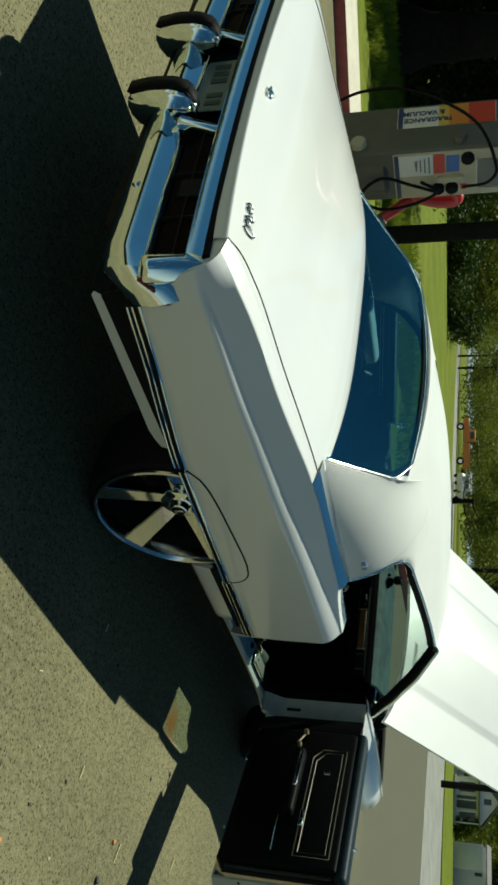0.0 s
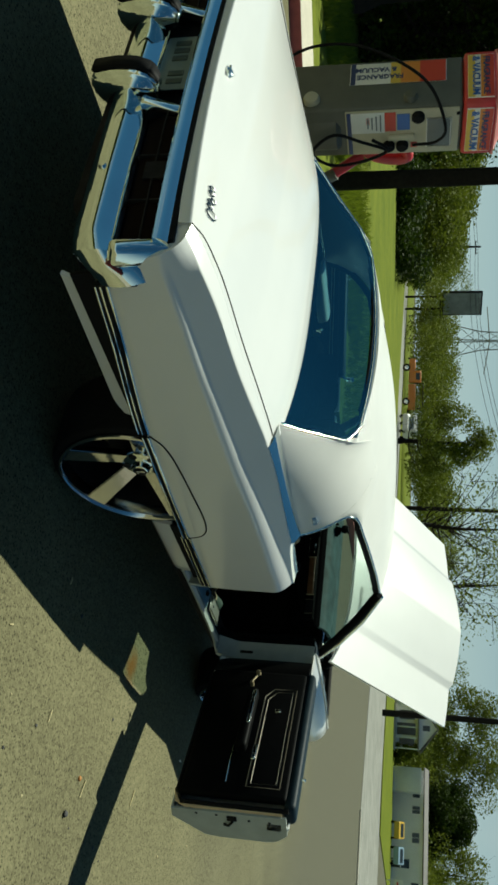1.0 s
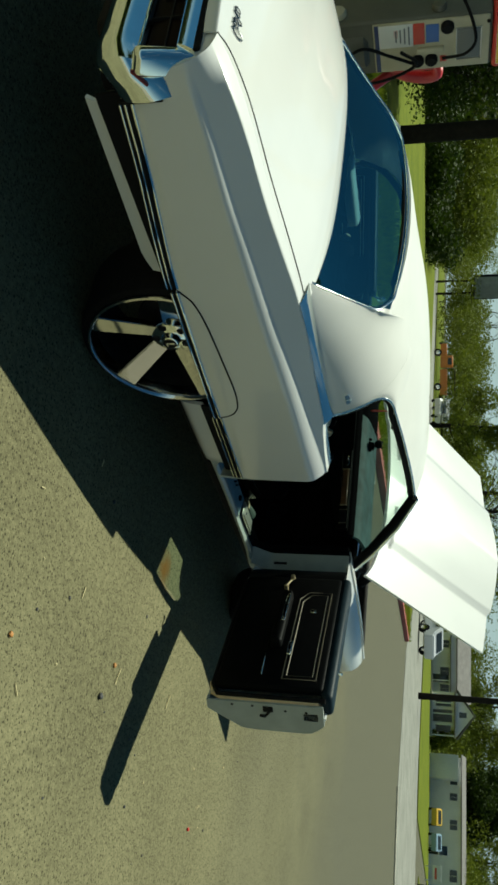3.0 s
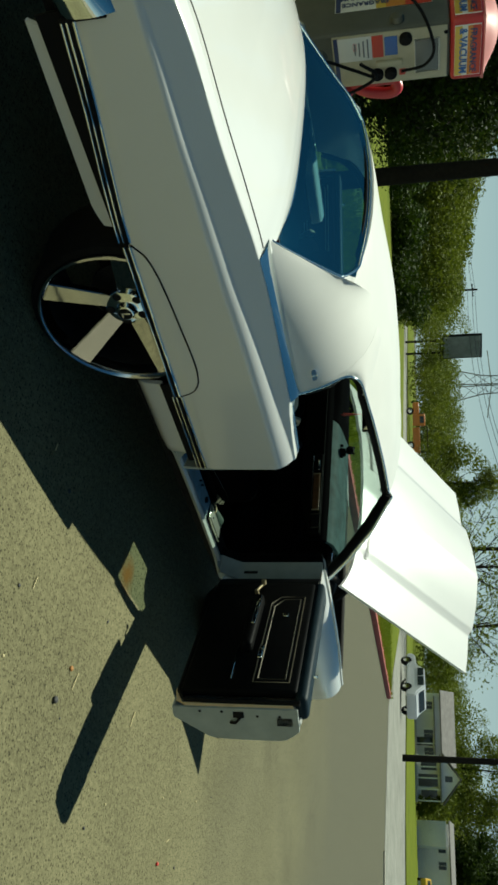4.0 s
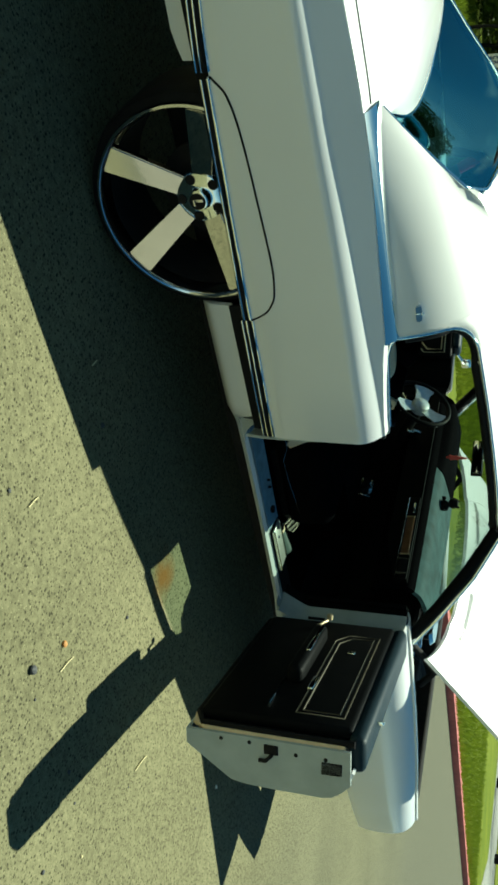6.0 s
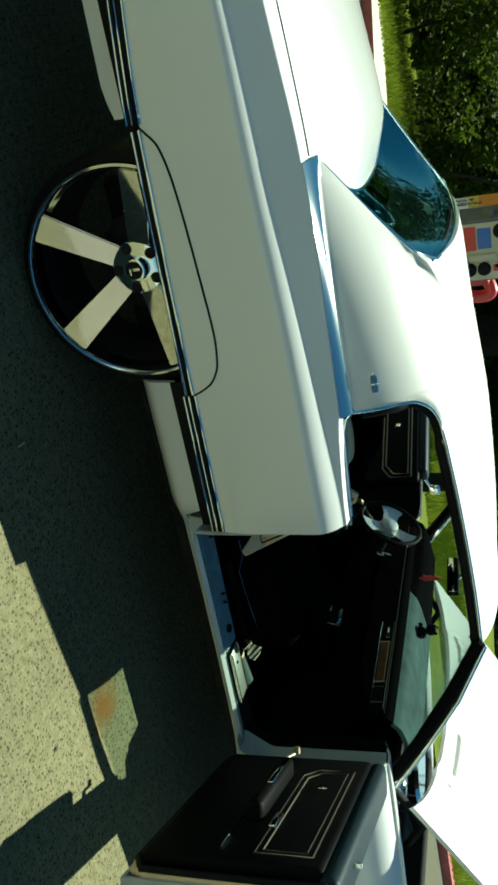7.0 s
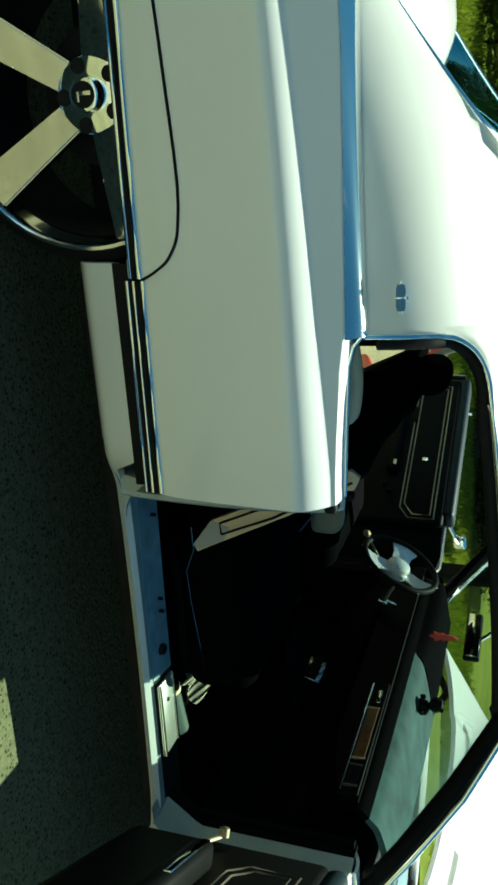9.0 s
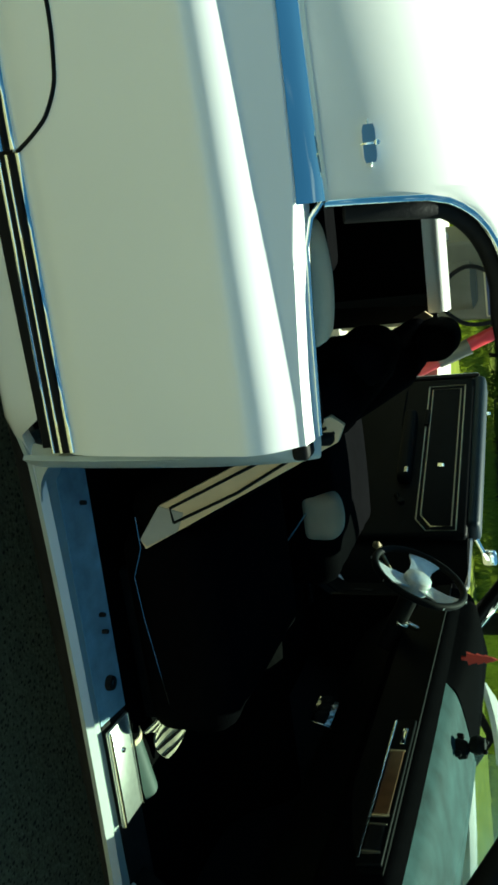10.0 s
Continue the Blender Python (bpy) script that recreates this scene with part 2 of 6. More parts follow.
def mirror_y(me):
    """A mesh mirrored to the car's other side."""
    bm = bmesh.new()
    bm.from_mesh(me)
    bmesh.ops.scale(bm, vec=(1, -1, 1), verts=bm.verts[:])
    bmesh.ops.reverse_faces(bm, faces=bm.faces[:])
    out = bpy.data.meshes.new(me.name)
    bm.to_mesh(out)
    bm.free()
    for m in me.materials:
        out.materials.append(m)
    return out

# ---- the car ----
# x forward from the rear axle, y to the car's left, z up from the ground


def half_width(x):
    return interp(x, (-1.33, 0.945), (-1.1, 0.975), (-0.4, 0.998), (0.4, 1.004), (1.2, 1.008), (2.2, 1.006), (3.2, 0.99), (3.7, 0.965), (4.05, 0.92))


def belly(x):
    """Height of the side's lower edge."""
    return interp(x, (-1.32, 0.585), (-1.0, 0.572), (-0.4, 0.526), (0.4, 0.514), (0.9, 0.51), (2.1, 0.50), (4.05, 0.53))


def ridge(x):
    """Height of the top of quarter panel, door and fender."""
    return interp(x, (-1.28, 0.845), (-1.24, 0.860), (-1.16, 0.878), (-1.05, 0.893), (-0.75, 0.913), (-0.5, 0.936), (-0.27, 0.955), (0.0, 0.964), (0.5, 0.962), (0.62, 0.950), (0.9, 0.936), (2.1, 0.930), (3.0, 0.915), (4.05, 0.86))


def tuck(s, x=2.0):
    """How far the side draws in, from its lower edge (0) to the ridge (1): a folded shoulder at the rear, a round one ahead."""
    ahead = interp(s, (0.0, 0.012), (0.12, 0.003), (0.35, 0.0), (0.58, 0.004), (0.70, 0.012), (0.80, 0.026), (0.88, 0.046), (0.94, 0.070), (0.98, 0.098), (1.0, 0.122))
    if x >= 0.94:
        return ahead
    z0, z1 = belly(x), ridge(x)
    z = z0 + (z1 - z0) * s
    c = min(z1 - 0.014, interp(x, (-1.2, 0.785), (-1.06, 0.800), (-0.8, 0.812), (-0.6, 0.827), (-0.2, 0.851), (0.0, 0.867), (0.25, 0.884), (0.6, 0.903), (0.84, 0.916)))
    low = interp(x, (-1.2, 0.760), (-1.06, 0.770), (-0.6, 0.784), (-0.2, 0.798), (0.3, 0.822), (0.8, 0.832))
    tc = interp(x, (-1.22, 0.014), (-1.1, 0.016), (-0.45, 0.026), (0.0, 0.034), (0.35, 0.041), (0.8, 0.054))
    top = tc + 0.485 * (z1 - 0.010 - c)
    if z <= low:
        fold = interp(s, (0.0, 0.012), (0.12, 0.003), (0.35, 0.0))
    elif z <= c:
        fold = tc * ((z - low) / (c - low)) ** 1.9
    elif z <= z1 - 0.010:
        fold = tc + (top - tc) * (z - c) / (z1 - 0.010 - c)
    else:
        fold = top + (0.122 - top) * ((z - z1 + 0.010) / 0.010) ** 1.15
    k = min(1.0, max(0.0, (0.94 - x) / 0.02))
    k = k * k * (3 - 2 * k)
    e = min(1.0, max(0.0, (-1.18 - x) / 0.10))
    end = interp(s, (0.0, 0.012), (0.12, 0.003), (0.45, 0.0), (0.70, 0.006), (0.82, 0.020), (0.90, 0.040), (0.96, 0.072), (1.0, 0.122))
    return ahead + (fold + (end - fold) * e - ahead) * k


def side(x, s, out=0.0):
    """A point on the car's right side."""
    z0, z1 = belly(x), ridge(x)
    return Vector((x, -(half_width(x) - tuck(s, x) + out), z0 + (z1 - z0) * s))


def side_z(x, z, out=0.0):
    z0, z1 = belly(x), ridge(x)
    return side(x, (z - z0) / (z1 - z0), out)


def spread(a, b, u):
    return a + (b - a) * u


car = thing("coupe_car", "white two-door hardtop car with raised bonnet and open doors", "car")
s_steps = lambda v: 1 - (1 - v) ** 1.35


def both(name, me, material, label="", parent=None, far=None):
    """A part on the car's right side and its mirror on the left."""
    a = part(name, me, material, parent or car, label)
    return a, part(name, mirror_y(a.data), far or material, parent or car, label)


def quarter(u, v):
    s = s_steps(v)
    back = spread(-1.245, -1.284, min(1, s * 1.15) ** 0.9)
    return side(spread(back, spread(0.903, 0.918, s), u), s)


# quarter panels
qr, ql = both("quarter_panel", sheet(quarter, 64, 80, 0.012), PAINT)
for q, sg in ((qr, 1), (ql, -1)):
    for k, (dz, r, m, nm) in enumerate(((0.002, 0.006, CHROME, "trim"), (-0.010, 0.008, RUBBER, "trim_groove"), (-0.020, 0.005, CHROME, "trim"), (-0.029, 0.005, RUBBER, "trim_groove"), (-0.037, 0.004, CHROME, "trim"))):
        for x0, x1 in ((-1.18, -0.425), (0.392, 0.898)):
            pts = [(x, -sg * (half_width(x) - 0.010 - 0.05 * (0.002 - dz)), belly(x) + dz) for x in np.linspace(x0, x1, 12)]
            part(nm, tube(pts, r, 6), m, q)


# rear deck between the quarter panels
def deck_edge(x):
    return half_width(x) - 0.123


def deck(u, v):
    x = spread(-1.285, -0.18, u)
    e = deck_edge(x)
    y = spread(-e, e, v)
    t = abs(y / e)
    k, k4 = 1 - t * t, 1 - t ** 3
    crown = interp(x, (-1.30, -0.040), (-1.2, -0.034), (-1.05, 0.004), (-0.8, 0.033), (-0.45, 0.060), (-0.2, 0.078))
    mix = interp(x, (-1.0, 0.0), (-0.3, 1.0))
    push = 0.012 * k * max(0, min(1, (-0.9 - x) / 0.38)) - 0.085 * k * max(0, min(1, (x + 0.7) / 0.5))
    return Vector((x + push, y, ridge(x) + crown * spread(k, k4, mix)))


deck_ob = part("deck_lid", sheet(deck, 60, 36, 0.01), PAINT, car)
for m_ in (0, 1):
    inset = lambda u: interp(u, (0.0, 0.0), (0.03, 0.008), (0.07, 0.016), (0.12, 0.019), (0.5, 0.016), (0.93, 0.004))
    part("seam", tube([deck(u, inset(u) if m_ == 0 else 1 - inset(u)) + Vector((0, 0, 0.0012)) for u in list(np.linspace(0.0, 0.2, 22)) + list(np.linspace(0.22, 0.93, 34))], 0.0021, 6), SEAM, deck_ob)
part("rear_lip", sheet(lambda u, v: deck(0.0, v) + Vector((-0.006 * math.sin(0.5 * math.pi * u), 0, -0.036 * (1 - math.cos(0.5 * math.pi * u)) - 0.004 * u)), 6, 36, 0.006, True), PAINT, deck_ob)
part("lock", lathe([(0.0, 0.012), (0.012, 0.012), (0.018, 0.008), (0.020, 0.0)], 20, "z"), CHROME, deck_ob).matrix_local = Matrix.Translation(deck(0.052, 0.5)) @ Matrix.Rotation(radians(-28), 4, "Y")
part("lock_cover", rbox(0.012, 0.05, 0.012, (0, 0, 0), 0.004), CHROME, deck_ob).matrix_local = Matrix.Translation(deck(0.043, 0.5) + Vector((0, 0, 0.008)))
# flowing chrome ornament, drawn as plain strokes lying on the deck


def on_deck(a, b):
    return deck(0.070 + 1.25 * a / 1.10, 0.120 + 1.25 * b / 1.70) + Vector((-0.002, 0, 0.004))


strokes = []
for k in range(6):
    w, h = (0.013, 0.024) if k == 0 else (0.008, 0.012)
    pts = [on_deck(h * math.cos(a) + (0.012 if k in (0, 3) else 0.0), -0.040 + 0.016 * k + w * math.sin(a) + 0.5 * h * math.cos(a)) for a in np.linspace(0.4, 2 * math.pi, 11)]
    strokes.append(tube(pts, 0.0026, 5))
part("ornament", join(*strokes), BOLDCHROME, deck_ob, "small chrome ornament")

# roof: rails, crown, sail panels


def rail(x):
    """The line above the side windows: half width and height."""
    return (interp(x, (0.0, 0.72), (0.53, 0.742), (1.0, 0.722), (1.655, 0.662)), interp(x, (0.0, 1.196), (0.3, 1.216), (0.53, 1.233), (0.7, 1.250), (1.0, 1.282), (1.4, 1.310), (1.655, 1.318)))


def roof_at(u, t, back):
    """The roof's surface from its back edge to the windshield (u), across its half width (t)."""
    front = 1.655 + 0.17 * (1 - t * t)
    x = spread(back, front, u)
    w, z = rail(x)
    c = interp(x, (0.0, 0.090), (0.3, 0.113), (0.8, 0.112), (1.3, 0.088), (1.66, 0.065))
    return Vector((x, w * t, z + c * (1 - abs(t) ** 2.2)))


def roof(u, v):
    """The crown panel between the sail panels."""
    s = 2 * v - 1
    back = 0.160 + 0.03 * (1 - s * s)
    return roof_at(u, s * interp(spread(back, 1.6, u), (0.10, 0.88), (0.38, 0.63)), back)


roof_ob = part("roof_panel", sheet(roof, 60, 30, 0.02), ROOFPAINT, car)
both("roof_side", sheet(lambda u, v: roof_at(u, -spread(1.0, 0.60, v), spread(0.728, 0.678, v)) + Vector((0, 0, 0.0006 * math.sin(math.pi * v / 2))), 48, 14, 0.02), ROOFPAINT)
part("headliner", sheet(lambda u, v: roof_at(0.97 * u, 1.94 * v - 0.97, 0.66) + Vector((0, 0, -0.035)), 16, 16, 0.01, True), BLACKTRIM, roof_ob)
part("headliner", sheet(lambda u, v: roof_at(0.4 * u, 1.2 * v - 0.6, 0.17) + Vector((0, 0, -0.036)), 10, 12, 0.01, True), BLACKTRIM, roof_ob)


def rw_low(t):
    """The rear window's lower edge."""
    return Vector((-0.020 - 0.225 * abs(t) ** 2.5, 0.800 * t, 0.962 + 0.038 * (1 - abs(t) ** 3)))


def rw_top(t):
    return Vector((0.160 + 0.03 * (1 - t * t), 0.620 * t, 1.243 + 0.057 * (1 - t * t)))


def rear_glass(u, v):
    return rw_low(2 * v - 1).lerp(rw_top(2 * v - 1), u) + Vector((0.006, 0, -0.004)) * math.sin(math.pi * u)


def sail_body(u, v):
    """From the rear window's edge (u=0) to the side window's (u=1), from the belt over the rail on to the roof."""
    B = Vector((-0.272, -0.832, 0.960)).lerp(Vector((0.533, -0.876, 0.984)), u)
    B.y -= 0.012 * math.sin(math.pi * u)
    xr = spread(0.160, 0.592, u)
    w, z = rail(xr)
    t = interp(xr, (0.10, 0.86), (0.38, 0.61))
    c = interp(xr, (0.0, 0.090), (0.3, 0.113), (0.8, 0.112))
    R = Vector((xr, -w * t, z + c * (1 - t ** 2.2) + 0.0015))
    C = Vector((spread(0.050, 0.550, u), -(w - 0.012 + 0.057 * u ** 0.6), R.z - 2.2 * c * t ** 1.2 / w * (w * (1 - t) + 0.045) + 0.022 * u))
    return B * (1 - v) ** 2 + C * 2 * v * (1 - v) + R * v * v


def sail(u, v):
    """The same panel, with its rear edge drawn on to the rear window's."""
    edge = rear_glass(v, 0.0) + Vector((-0.006, -0.010, 0.003)) * (1 - v)
    return sail_body(u, v) + (edge - sail_body(0.0, v)) * max(0.0, 1 - u) ** 2


def corner_line(u):
    """The rounded upper rear corner of the side window."""
    a, b = sail(1.0, 0.33), Vector((0.73, -rail(0.73)[0], rail(0.73)[1]))
    c = sail(1.0, 0.62).lerp(Vector((0.61, -rail(0.61)[0], rail(0.61)[1])), 0.4)
    return a * (1 - u) ** 2 + c * 2 * u * (1 - u) + b * u * u


def corner_patch(u, v):
    """Closes sail panel, roof side and the window's rounded corner."""
    a = sail(0.975, spread(0.33, 1.0, v))
    if v <= 0.5:
        b = corner_line(2 * v)
    else:
        x, t = spread(0.73, 0.68, 2 * v - 1), spread(1.0, 0.60, 2 * v - 1)
        w, z = rail(x)
        c = interp(x, (0.0, 0.090), (0.3, 0.113), (0.8, 0.112))
        b = Vector((x, -w * t, z + c * (1 - t ** 2.2)))
    k = math.sin(math.pi * u)
    o = (0.0003 + 0.0007 * min(1, 4 * u) * min(1, 5 * (1 - u))) * min(1, 8 * v)
    k *= min(1, 5 * v)
    return a.lerp(b, u) + Vector((0, -o - 0.003 * k * (1 - v), o + 0.003 * k))


both("roof_corner", sheet(corner_patch, 14, 48), ROOFPAINT)


def belt_at(u, v):
    """Broad moulding between quarter panel and sail panel."""
    top = sail(u, 0.0) + Vector((0, -0.003, 0.008))
    low_ = side_z(top.x, ridge(top.x) - 0.0095) + Vector((0, -0.001, 0.0015))
    return low_.lerp(top, v) + Vector((0, 0, 0.0060)) * math.sin(math.pi * v)


sr, sl = both("sail_panel", sheet(lambda u, v: sail(u * (1 - 0.024 * min(1, max(0, (v - 0.326) / 0.02))), v), 28, 40, 0.02), ROOFPAINT)
for sp, sg in ((sr, 1), (sl, -1)):
    fl = lambda p, sg=sg: (p[0], p[1] * sg, p[2])
    belt = sheet(lambda u, v: belt_at(u, v), 24, 6)
    part("belt_trim", belt if sg > 0 else mirror_y(belt), CHROME, sp, "chrome belt moulding")
    part("window_edge", tube([fl(sail(1.0, v) + Vector((0.004, -0.004, 0))) for v in np.linspace(0, 0.30, 6)] + [fl(corner_line(u) + Vector((0.003, -0.006, -0.002))) for u in np.linspace(0.1, 0.9, 9)] + [fl((x, -rail(x)[0] - 0.004, rail(x)[1])) for x in np.linspace(0.75, 1.64, 12)], 0.0065, 8), CHROME, sp)
    part("rail_rubber", tube([fl(sail(1.0, v) + Vector((0.020, 0.014, -0.005))) for v in np.linspace(0.05, 0.28, 6)] + [fl(corner_line(u) + Vector((0.014, 0.016, -0.016))) for u in np.linspace(0.1, 0.9, 9)] + [fl((x, -rail(x)[0] + 0.012, rail(x)[1] - 0.022)) for x in np.linspace(0.76, 1.66, 12)], 0.018, 8), RUBBER, sp)
    e = sail(0.885, 0.145)
    crest = part("crest", join(prism([(-0.045, -0.012), (-0.032, -0.016), (0.032, -0.016), (0.045, -0.012), (0.045, 0.012), (0.032, 0.016), (-0.032, 0.016), (-0.045, 0.012)], -0.004, 0.004, "y")), BLUECREST, sp, "small blue and chrome crest")
    crest.matrix_local = Matrix.Translation(fl(e + Vector((0, -0.008, 0)))) @ Matrix.Rotation(radians(-14 * sg), 4, "X") @ Matrix.Diagonal((0.64, 0.9, 0.64, 1))
    part("crest_mount", join(rbox(0.115, 0.006, 0.005, (0, 0.002, 0), 0.002), rbox(0.006, 0.010, 0.050, (0, 0.0, 0.002), 0.002), rbox(0.016, 0.012, 0.016, (0, -0.002, 0.018), 0.005)), CHROME, crest)



rw = part("rear_window", sheet(rear_glass, 12, 24), GLASS, car, "blue-tinted glass")
rim_line = [rear_glass(0, v) for v in np.linspace(0.03, 0.97, 25)] + [rear_glass(u, 1) for u in np.linspace(0.05, 0.87, 12)] + [rear_glass(1, v) for v in np.linspace(0.93, 0.07, 25)] + [rear_glass(u, 0) for u in np.linspace(0.87, 0.05, 12)]
for _ in range(2):
    rim_line = [p.lerp(q, k) for p, q in zip(rim_line, rim_line[1:] + rim_line[:1]) for k in (0.25, 0.75)]
part("trim", tube(rim_line, 0.0065, 8, closed=True), CHROME, rw, "chrome window surround")
part("gasket", tube([Vector((p.x + 0.010, 0.985 * p.y, p.z - 0.010)) for p in rim_line], 0.009, 8, closed=True), RUBBER, rw)
# filler between sail panels, deck and rear glass


def filler(u, v):
    a, b = deck(1.0, v), rw_low(2 * v - 1) + Vector((0.004, 0, -0.004))
    k = 1 - (2 * v - 1) ** 2
    return a * (1 - u) ** 2 + (a + Vector((0.11 * k, 0, 0.012 * k))) * 2 * u * (1 - u) + b * u * u


part("filler_panel", sheet(filler, 12, 36, 0.01), PAINT, deck_ob)
part("parcel_shelf", sheet(lambda u, v: Vector((spread(-0.22, 0.30, u), spread(-0.74, 0.74, v), 0.945)), 3, 6, 0.02), BLACKTRIM, car)
ws_low = lambda t: Vector((2.20 + 0.16 * (1 - t * t), 0.80 * t, 0.970 + 0.015 * (1 - t * t)))
ws_top = lambda t: Vector((1.650 + 0.18 * (1 - t * t), 0.642 * t, 1.304 + 0.05 * (1 - t * t)))
wsg = part("windshield", sheet(lambda u, v: ws_low(2 * v - 1).lerp(ws_top(2 * v - 1), u), 10, 20), CLEARGLASS, car)
part("trim", tube([ws_low(t) for t in np.linspace(-0.97, 0.97, 20)], 0.012, 8), CHROME, wsg)
part("header", tube([ws_top(t) + Vector((-0.01, 0, -0.012)) for t in np.linspace(-1, 1, 20)], 0.022, 8), BLACKTRIM, wsg)
pr, pl = both("windshield_pillar", tube([(2.225, -0.845, 0.90), (2.20, -0.838, 0.945), (2.045, -0.80, 1.058), (1.84, -0.735, 1.196), (1.645, -0.665, 1.311)], 0.026, 10), BLACKTRIM)
for sp, sg in ((pr, 1), (pl, -1)):
    part("trim", tube([(2.262, -0.842 * sg, 0.945), (2.080, -0.81 * sg, 1.074), (1.875, -0.745 * sg, 1.216), (1.660, -0.672 * sg, 1.328)], 0.012, 8), CHROME, sp)


# skirt and its shut line
def skirt_top(x):
    return interp(x, (-0.412, 0.527), (-0.36, 0.570), (-0.25, 0.593), (0.0, 0.612), (0.2, 0.622), (0.29, 0.613), (0.345, 0.586), (0.375, 0.546), (0.390, 0.515))


kr, kl = both("fender_skirt", sheet(lambda u, v: side_z(spread(-0.411, 0.389, u), spread(belly(spread(-0.411, 0.389, u)) - 0.006, skirt_top(spread(-0.411, 0.389, u)), v), 0.0022), 48, 8, 0.004), PAINT, "white rear wheel skirt")
for sp, sg in ((kr, 1), (kl, -1)):
    pts = [side_z(x, skirt_top(x), 0.001) for x in np.concatenate([np.linspace(-0.412, -0.3, 9), np.linspace(-0.27, 0.27, 16), np.linspace(0.29, 0.390, 12)])]
    part("seam", tube([(p.x, p.y * sg, p.z) for p in pts], 0.0036, 6), SEAM, sp)
    for dz, r, m in ((-0.003, 0.007, CHROME), (-0.014, 0.008, RUBBER), (-0.024, 0.006, CHROME)):
        part("trim", tube([(x, -sg * (half_width(x) - 0.008), belly(x) + dz) for x in np.linspace(-0.408, 0.386, 14)], r, 6), m, sp)

# rockers, valances, inner black band painted in for shade


def rocker_y(x):
    """Half width at the rocker's outer face."""
    return interp(x, (0.86, 0.950), (0.915, 0.874), (1.2, 0.870), (1.95, 0.893), (2.1, 0.93))


def ledge_y(x):
    return interp(x, (0.9, 0.808), (1.05, 0.814), (1.58, 0.833), (1.95, 0.842))


both("rocker_panel", sheet(lambda u, v: (spread(0.36, 2.12, u), -rocker_y(spread(0.36, 2.12, u)) + interp(v, (0, 0.073), (0.35, 0.018), (1, 0.0)), spread(interp(spread(0.36, 2.12, u), (0.37, 0.300), (0.84, 0.300), (0.92, 0.298)), interp(spread(0.36, 2.12, u), (0.37, 0.428), (0.84, 0.424), (0.90, 0.336), (2.1, 0.333)), v)), 40, 8, 0.02), PAINT)
# flat near-black sheets give the recess under the side trim its shade
both("rocker_recess_shade", sheet(lambda u, v: (spread(0.36, 0.90, u), -0.955, spread(0.424, 0.52, v)), 4, 2, 0.01), SEAM)
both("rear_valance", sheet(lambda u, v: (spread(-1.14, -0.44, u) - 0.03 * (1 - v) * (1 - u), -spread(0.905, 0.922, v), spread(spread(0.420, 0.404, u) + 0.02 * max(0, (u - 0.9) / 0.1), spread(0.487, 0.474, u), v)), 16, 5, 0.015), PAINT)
both("wheel_well_shade", sheet(lambda u, v: (spread(-1.19, 0.38, u), -0.932 + 0.01 * v, spread(0.465, 0.58, v)), 8, 2, 0.01), SEAM)

# bonnet, raised
hood_h = Vector((2.415, 0, 1.000))


def hood(u, v):
    t = 2 * v - 1
    w = spread(0.812, 0.772, u)
    bulge = interp(abs(t), (0.0, 0.115), (0.30, 0.088), (0.54, 0.052), (0.575, 0.046), (0.60, 0.018), (0.8, 0.010), (1.0, 0.0)) * spread(0.3, 1.0, u)
    L = 1.60 * u + (1 - abs(t) ** 2.4) * 0.06 * u + (1 - abs(t) ** 4) * 0.17 * (1 - u)
    a = radians(28.7)
    return hood_h + Vector((L * math.cos(a) - bulge * math.sin(a), w * t, L * math.sin(a) + bulge * math.cos(a)))


hood_ob = part("bonnet", sheet(hood, 28, 60, 0.022), PAINT, car, "raised white bonnet")
part("under_frame", sheet(lambda u, v: hood(0.06 + 0.88 * u, 0.05 + 0.9 * v) + Vector((0.016, 0, -0.032)), 10, 12, 0.012, True), UNDER, hood_ob)
for sg in (-1, 1):
    for k in range(24):
        c = hood(0.055, 0.5 + sg * (0.12 + 0.0085 * k))
        c2 = hood(0.078, 0.5 + sg * (0.12 + 0.0085 * k))
        part("vent_slot", tube([c + Vector((-0.0015, 0, 0.003)), c2 + Vector((-0.0015, 0, 0.003))], 0.0022, 5), GREYVINYL, hood_ob)
for sg in (-1, 1):
    part("hinge", tube([(2.35, 0.74 * sg, 0.88), (2.50, 0.74 * sg, 0.97), (2.62, 0.735 * sg, 1.02), (2.75, 0.73 * sg, 0.94)], 0.018, 8), UNDER, hood_ob)
# front fenders, cowl, engine bay
both("front_fender", sheet(lambda u, v: side(spread(2.085, 4.03, u), v), 44, 24, 0.012), PAINT)
both("fender_top", sheet(lambda u, v: Vector((spread(2.085, 4.03, u), -spread(half_width(spread(2.085, 4.03, u)) - 0.124, 0.80, v), ridge(spread(2.085, 4.03, u)) + 0.006 * math.sin(math.pi * v) - 0.02 * v * v)), 30, 6, 0.01, True), PAINT)
part("grille_panel", rbox(0.10, 1.70, 0.30, (4.0, 0, 0.70), 0.03), CHROME, car)
part("cowl", sheet(lambda u, v: Vector((spread(2.18, 2.46, u) + 0.13 * (1 - (2 * v - 1) ** 2), spread(-0.80, 0.80, v), 0.958 - 0.05 * u)), 6, 16, 0.02), UNDER, car)
part("firewall", rbox(0.05, 1.62, 0.50, (2.46, 0, 0.66), 0.01), UNDER, car)
part("inner_fender", rbox(1.5, 0.05, 0.36, (3.22, -0.77, 0.68), 0.02), UNDER, car)
part("inner_fender", rbox(1.5, 0.05, 0.36, (3.22, 0.77, 0.68), 0.02), UNDER, car)
part("radiator_support", rbox(0.10, 1.5, 0.36, (3.86, 0, 0.70), 0.02), UNDER, car)
